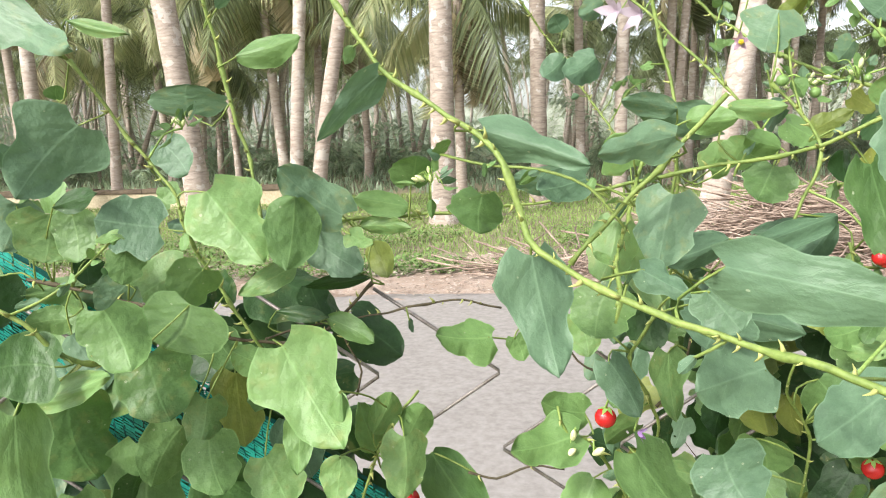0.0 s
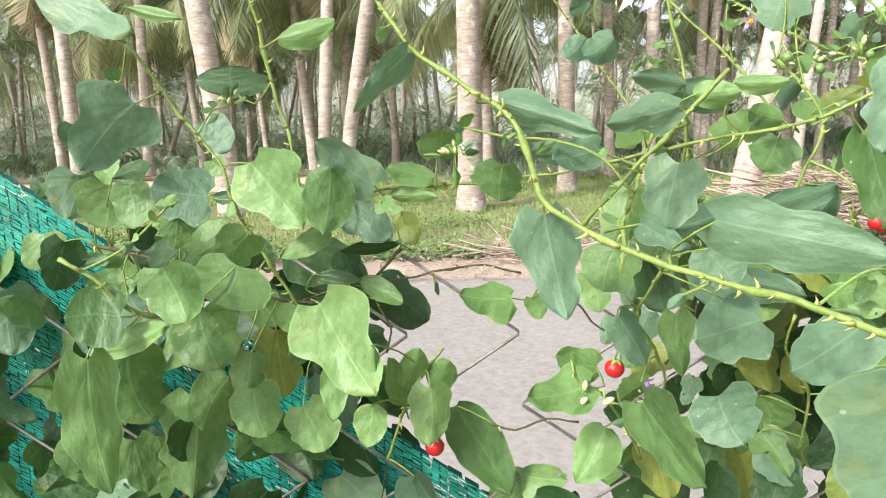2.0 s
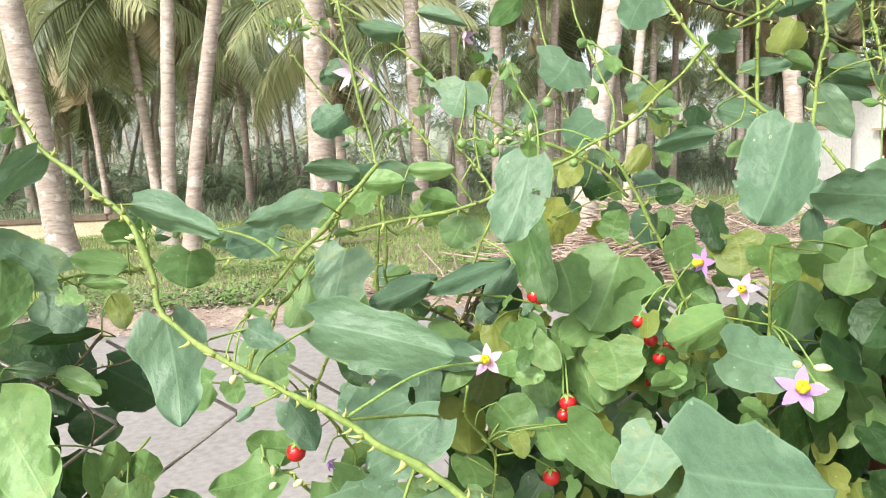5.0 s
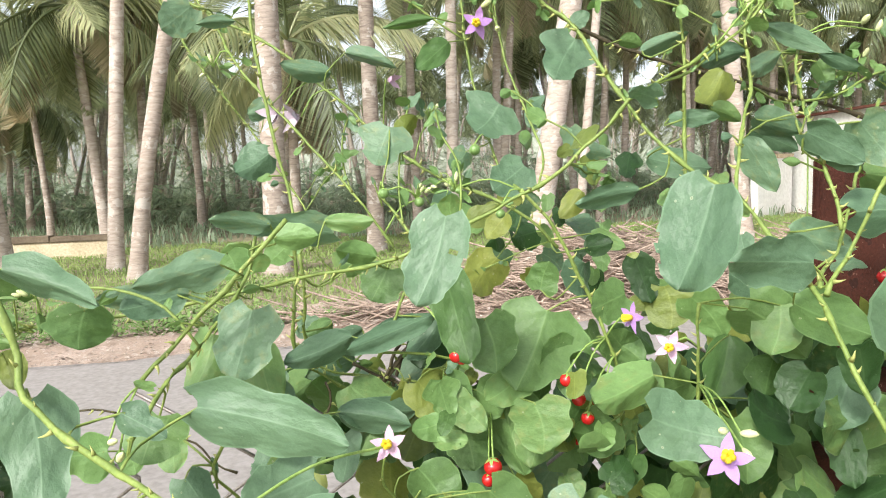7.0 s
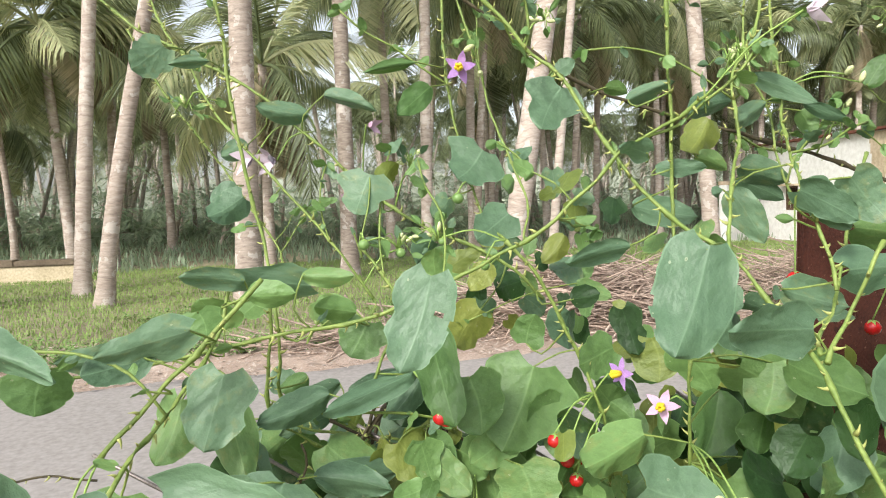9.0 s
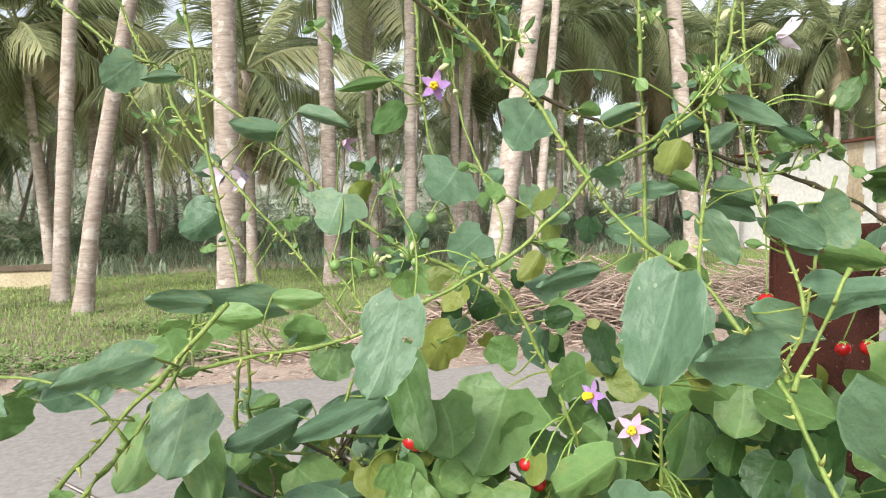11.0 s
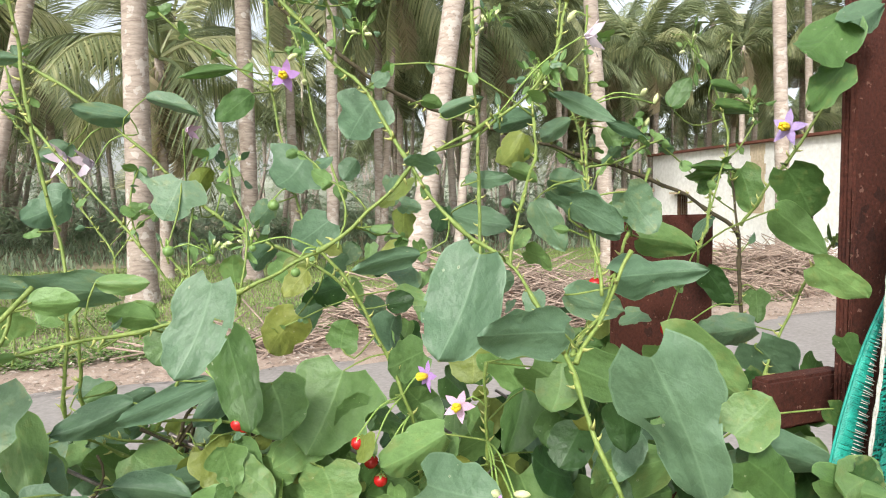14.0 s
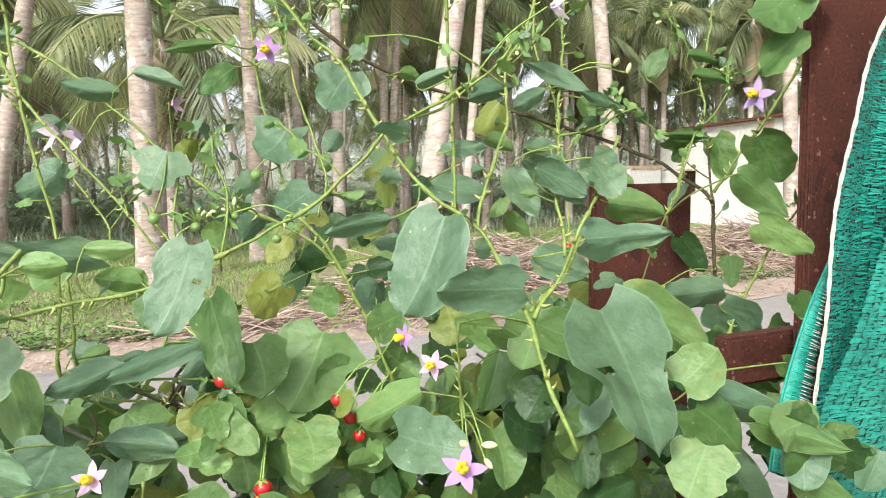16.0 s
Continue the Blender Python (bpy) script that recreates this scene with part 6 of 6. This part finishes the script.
leaf("hea", "b", (0.457, 0.330, 1.064), (0.436, 0.323, 1.034), 0.034)
leaf("ova", "g", (0.117, 0.430, 1.091), (0.128, 0.418, 1.045), 0.029)
leaf("ova", "b", (0.168, 0.425, 1.041), (0.211, 0.414, 1.031), 0.025)
leaf("rou", "b", (0.478, 0.185, 1.074), (0.474, 0.182, 1.054), 0.024, roll=0)
leaf("hea", "d", (0.496, 0.185, 1.067), (0.519, 0.183, 1.055), 0.021)
leaf("hea", "g", (0.451, 0.220, 1.065), (0.437, 0.216, 1.041), 0.035)
leaf("hea", "g", (0.402, 0.360, 1.033), (0.410, 0.353, 0.996), 0.036)
leaf("hea", "g", (0.245, 0.420, 1.026), (0.250, 0.414, 0.997), 0.033)
leaf("hea", "g", (0.295, 0.410, 1.033), (0.285, 0.402, 0.999), 0.036)
leaf("hea", "m", (0.452, 0.380, 1.010), (0.466, 0.373, 0.972), 0.035)
leaf("hea", "y", (0.219, 0.430, 1.054), (0.238, 0.423, 1.027), 0.033)
leaf("hea", "b", (0.148, 0.380, 1.058), (0.137, 0.374, 1.037), 0.044)
leaf("hea", "g", (0.541, 0.400, 0.969), (0.554, 0.395, 0.940), 0.030)
leaf("hea", "m", (0.586, 0.330, 1.046), (0.623, 0.324, 1.014), 0.038)
leaf("tri", "b", (0.544, 0.330, 1.018), (0.604, 0.323, 0.957), 0.063, roll=0)
leaf("rou", "g", (0.483, 0.185, 1.085), (0.443, 0.180, 1.085), 0.022, roll=20)
leaf("ova", "m", (0.464, 0.185, 1.073), (0.494, 0.181, 1.064), 0.026)
leaf("hea", "g", (0.512, 0.190, 1.068), (0.482, 0.188, 1.079), 0.019)
leaf("hea", "d", (0.581, 0.380, 1.006), (0.543, 0.374, 0.988), 0.038)
leaf("hea", "m", (0.535, 0.250, 1.089), (0.555, 0.247, 1.076), 0.015)
leaf("rou", "g", (0.612, 0.360, 0.986), (0.567, 0.354, 1.017), 0.034)
leaf("hea", "d", (0.465, 0.185, 1.090), (0.477, 0.183, 1.077), 0.018)
leaf("hea", "m", (0.494, 0.188, 1.063), (0.519, 0.184, 1.063), 0.015, roll=-10)
leaf("rou", "b", (0.520, 0.180, 1.065), (0.504, 0.176, 1.048), 0.017, roll=0)
leaf("hea", "m", (0.477, 0.187, 1.056), (0.503, 0.183, 1.042), 0.018, roll=10)

# ---- its flowers, buds and berries ----
flower((0.289, 0.510, 1.300), 0.0282, "p", "star")
flower((0.364, 0.367, 1.080), 0.0240, "k", "star")
flower((0.356, 0.400, 1.092), 0.0230, "p", "side")
flower((0.355, 0.300, 1.038), 0.0313, "p", "star")
flower((0.177, 0.265, 1.081), 0.0178, "k", "star")
flower((0.139, 0.567, 1.240), 0.0310, "w", "bell")
flower((0.155, 0.563, 1.237), 0.0300, "w", "bell")
flower((0.433, 0.335, 1.301), 0.0252, "w", "bell")
flower((0.615, 0.349, 1.255), 0.0287, "v", "side")
flower((0.218, 0.500, 1.257), 0.0180, "k", "bell")
flower((0.102, 0.370, 0.994), 0.0103, "p", "bell")
flower((0.203, 0.500, 1.207), 0.0154, "k", "star")
berry((0.085, 0.370, 1.003), 0.0057, M_BERRY)
berry((0.236, 0.390, 1.080), 0.0046, M_BERRY)
berry((0.239, 0.390, 1.078), 0.0040, M_BERRY)
berry((0.314, 0.390, 1.045), 0.0046, M_BERRY)
berry((0.331, 0.390, 1.041), 0.0046, M_BERRY)
berry((0.320, 0.390, 1.032), 0.0044, M_BERRY)
berry((0.306, 0.390, 1.058), 0.0044, M_BERRY)
berry((0.257, 0.390, 1.008), 0.0058, M_BERRY)
berry((0.254, 0.390, 1.000), 0.0044, M_BERRY)
berry((0.249, 0.403, 0.952), 0.0062, M_BERRY)
berry((-0.024, 0.430, 0.926), 0.0067, M_BERRY)
berry((0.553, 0.400, 1.106), 0.0055, M_BERRY)
berry((0.576, 0.400, 1.105), 0.0058, M_BERRY)
berry((0.487, 0.400, 1.144), 0.0055, M_BERRY)
berry((0.337, 0.410, 1.034), 0.0042, M_BERRY)
berry((0.329, 0.420, 1.018), 0.0044, M_BERRY)
berry((0.324, 0.420, 1.005), 0.0042, M_BERRY)
berry((0.251, 0.440, 1.069), 0.0044, M_BERRY_GREEN)
berry((0.203, 0.440, 1.177), 0.0036, M_BERRY_GREEN)
berry((0.228, 0.450, 1.170), 0.0034, M_BERRY_GREEN)
berry((0.270, 0.460, 1.204), 0.0040, M_BERRY_GREEN)
berry((0.278, 0.430, 1.161), 0.0032, M_BERRY_GREEN)
berry((0.253, 0.440, 1.177), 0.0025, M_BERRY_GREEN)
berry((0.254, 0.460, 1.178), 0.0025, M_BERRY_GREEN)
bud((0.360, 0.310, 1.048), 0.0087)
bud((0.376, 0.310, 1.045), 0.0082)
bud((0.375, 0.310, 1.034), 0.0067)
bud((0.070, 0.380, 0.989), 0.0065)
bud((0.084, 0.380, 0.979), 0.0073)
bud((0.069, 0.380, 0.979), 0.0066)
bud((0.293, 0.500, 1.312), 0.0078)
bud((0.301, 0.500, 1.294), 0.0078)
bud((0.533, 0.500, 1.363), 0.0105)
bud((0.063, 0.385, 0.977), 0.0060)
bud((0.073, 0.385, 0.977), 0.0060)
bud((0.057, 0.350, 1.056), 0.0072)
bud((0.054, 0.350, 1.064), 0.0065)
bud((0.529, 0.400, 1.283), 0.0080)
bud((0.540, 0.400, 1.279), 0.0072)
spray((0.620, 0.450, 1.332), 12, 0.0202)
spray((0.451, 0.420, 1.288), 12, 0.0152)
spray((0.334, 0.460, 1.323), 12, 0.0126)
spray((0.640, 0.330, 1.169), 12, 0.0168)
spray((0.443, 0.400, 1.291), 12, 0.0166)
spray((0.091, 0.580, 1.278), 12, 0.0124)
spray((0.423, 0.440, 1.333), 12, 0.0147)
spray((-0.161, 0.470, 1.161), 12, 0.0120)
spray((0.253, 0.450, 1.177), 12, 0.0164)
spray((-0.004, 0.440, 1.123), 12, 0.0104)
spray((0.230, 0.470, 1.171), 12, 0.0148)
spray((0.297, 0.440, 1.045), 12, 0.0133)
spray((0.677, 0.440, 1.284), 12, 0.0166)
spray((0.541, 0.420, 1.250), 12, 0.0157)
spray((0.247, 0.500, 1.227), 12, 0.0138)


# ---- the dense older growth lower on the fence ----
def thicket(n, x0, x1, z0, z1, y0, y1, tones, seed, lo=0.028, hi=0.052, keep=None):
    rnd = random.Random(seed)
    made = 0
    while made < n:
        x, y, z = rnd.uniform(x0, x1), rnd.uniform(y0, y1), rnd.uniform(z0, z1)
        if keep and not keep(x, z):
            continue
        L = rnd.uniform(lo, hi)
        a = rnd.gauss(-1.57, 0.8)
        foot = Vector((x, y, z))
        tip = foot + Vector((math.cos(a), rnd.uniform(-0.7, 0.2), math.sin(a))).normalized() * L
        leaf(rnd.choice(("hea", "hea", "rou", "ova", "tri")), rnd.choice(tones), foot, tip, L * rnd.uniform(0.75, 1.05), stalk=rnd.random() < 0.5, roll=rnd.uniform(-55, 55))
        made += 1


# many d leaves here: shade inside the growth is put into leaf colour
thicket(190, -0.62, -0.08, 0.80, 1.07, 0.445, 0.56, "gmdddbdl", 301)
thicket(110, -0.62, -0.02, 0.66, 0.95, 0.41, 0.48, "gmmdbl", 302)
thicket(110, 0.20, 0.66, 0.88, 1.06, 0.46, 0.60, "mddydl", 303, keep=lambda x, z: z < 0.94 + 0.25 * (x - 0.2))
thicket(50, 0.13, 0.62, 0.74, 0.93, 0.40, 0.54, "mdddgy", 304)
thicket(60, 0.24, 0.62, 0.98, 1.10, 0.43, 0.56, "yblgmy", 306, 0.02, 0.042, keep=lambda x, z: z < 1.02 + 0.3 * (x - 0.24))
thicket(34, 0.28, 0.44, 1.10, 1.24, 0.47, 0.62, "gbldyb", 307, 0.014, 0.032)
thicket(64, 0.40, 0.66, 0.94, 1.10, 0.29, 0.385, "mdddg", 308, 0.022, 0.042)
thicket(22, 0.42, 0.66, 1.10, 1.22, 0.40, 0.56, "bgbl", 309, 0.012, 0.028)
thicket(22, -0.40, -0.10, 1.02, 1.12, 0.47, 0.60, "bgbl", 310, 0.014, 0.032)
# back layers all in tone d, standing in for shade behind the leaves
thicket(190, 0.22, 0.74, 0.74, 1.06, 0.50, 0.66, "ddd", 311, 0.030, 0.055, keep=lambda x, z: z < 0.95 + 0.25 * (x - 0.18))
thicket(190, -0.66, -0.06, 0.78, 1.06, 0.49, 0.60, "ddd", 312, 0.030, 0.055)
thicket(80, 0.115, 0.30, 0.90, 1.06, 0.42, 0.55, "gbydgb", 315, 0.020, 0.040)
thicket(80, 0.22, 0.47, 0.92, 1.075, 0.375, 0.435, "ylgygm", 316, 0.013, 0.026)
thicket(16, 0.02, 0.14, 0.80, 0.90, 0.40, 0.50, "gld", 305)

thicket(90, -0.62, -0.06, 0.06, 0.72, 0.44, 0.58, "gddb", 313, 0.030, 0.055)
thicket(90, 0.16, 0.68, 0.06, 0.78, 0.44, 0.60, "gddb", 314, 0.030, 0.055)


def dress_shoots(seed):
    """Small young leaves and bristly side twigs along the shoots."""
    rnd = random.Random(seed)
    for p, idx in SHOOT_POINTS[::3]:
        if p.y < 0.24 or rnd.random() < 0.66:
            continue
        a = rnd.uniform(0, 6.28)
        d = Vector((math.cos(a), rnd.uniform(-0.8, 0.4), math.sin(a))).normalized()
        L = rnd.uniform(0.005, 0.013)
        foot = p + d * rnd.uniform(0.003, 0.012)
        leaf(rnd.choice(("ova", "hea", "nar", "tri")), rnd.choice("gglbb"), foot, foot + d * L, L * rnd.uniform(0.4, 0.75), roll=rnd.uniform(-60, 60))


dress_shoots(501)


def side_twigs(n, seed):
    """Thin thorny twigs that leave the main shoots, each with a few leaves and a spray of buds."""
    rnd = random.Random(seed)
    starts = [q for q in SHOOT_POINTS if q[0].y > 0.34 and q[0].z > 1.02]
    for _ in range(n):
        p, idx = rnd.choice(starts)
        d = Vector((rnd.uniform(-1, 1), rnd.uniform(-0.1, 0.5), rnd.uniform(-0.3, 1.0))).normalized()
        pts, l = [p.copy()], rnd.uniform(0.05, 0.12)
        for k in range(4):
            d = (d + Vector((rnd.uniform(-0.4, 0.4), rnd.uniform(-0.2, 0.2), rnd.uniform(-0.35, 0.35)))).normalized()
            pts.append(pts[-1] + d * l / 4)
        v, f = tube(spline(pts, 0.007), rnd.uniform(0.0005, 0.0010), 5)
        part("twig", raw_mesh("twig", v, f, M_STEM), None, VINES[idx])
        for k in (1, 2, 2, 3, 3, 4, 4, 4):
            e = Vector((rnd.uniform(-1, 1), rnd.uniform(-0.8, 0.3), rnd.uniform(-1, 0.6))).normalized()
            L = rnd.uniform(0.004, 0.013)
            leaf(rnd.choice(("ova", "hea", "tri", "nar")), rnd.choice("glbll"), pts[k], pts[k] + e * L, L * rnd.uniform(0.5, 0.9), stalk=False, roll=rnd.uniform(-60, 60))


side_twigs(30, 502)


def twigs(n, x0, x1, z0, z1, seed):
    """Bare woody stems inside the thicket."""
    rnd = random.Random(seed)
    for i in range(n):
        p = Vector((rnd.uniform(x0, x1), rnd.uniform(0.44, 0.56), z0))
        pts = [p.copy()]
        for k in range(12):
            p = p + Vector((rnd.gauss(0, 0.034), rnd.uniform(-0.02, 0.02), (z1 - z0) / 12 * rnd.uniform(0.3, 1.3)))
            pts.append(p.copy())
        run, r = spline(pts, 0.012), rnd.uniform(0.0009, 0.0020)
        v, f = tube(run, [r * (1 - 0.75 * k / len(run)) for k in range(len(run))], 6)
        part("woody_stem", raw_mesh("woody_stem", v, f, M_OLD_STEM), None, nearest_vine(pts[-1]))


def nearest_vine(p):
    return VINES[nearest_shoot(p)[1]]


twigs(40, -0.60, -0.16, -0.03, 1.03, 401)
twigs(90, 0.31, 0.66, -0.03, 1.04, 402)
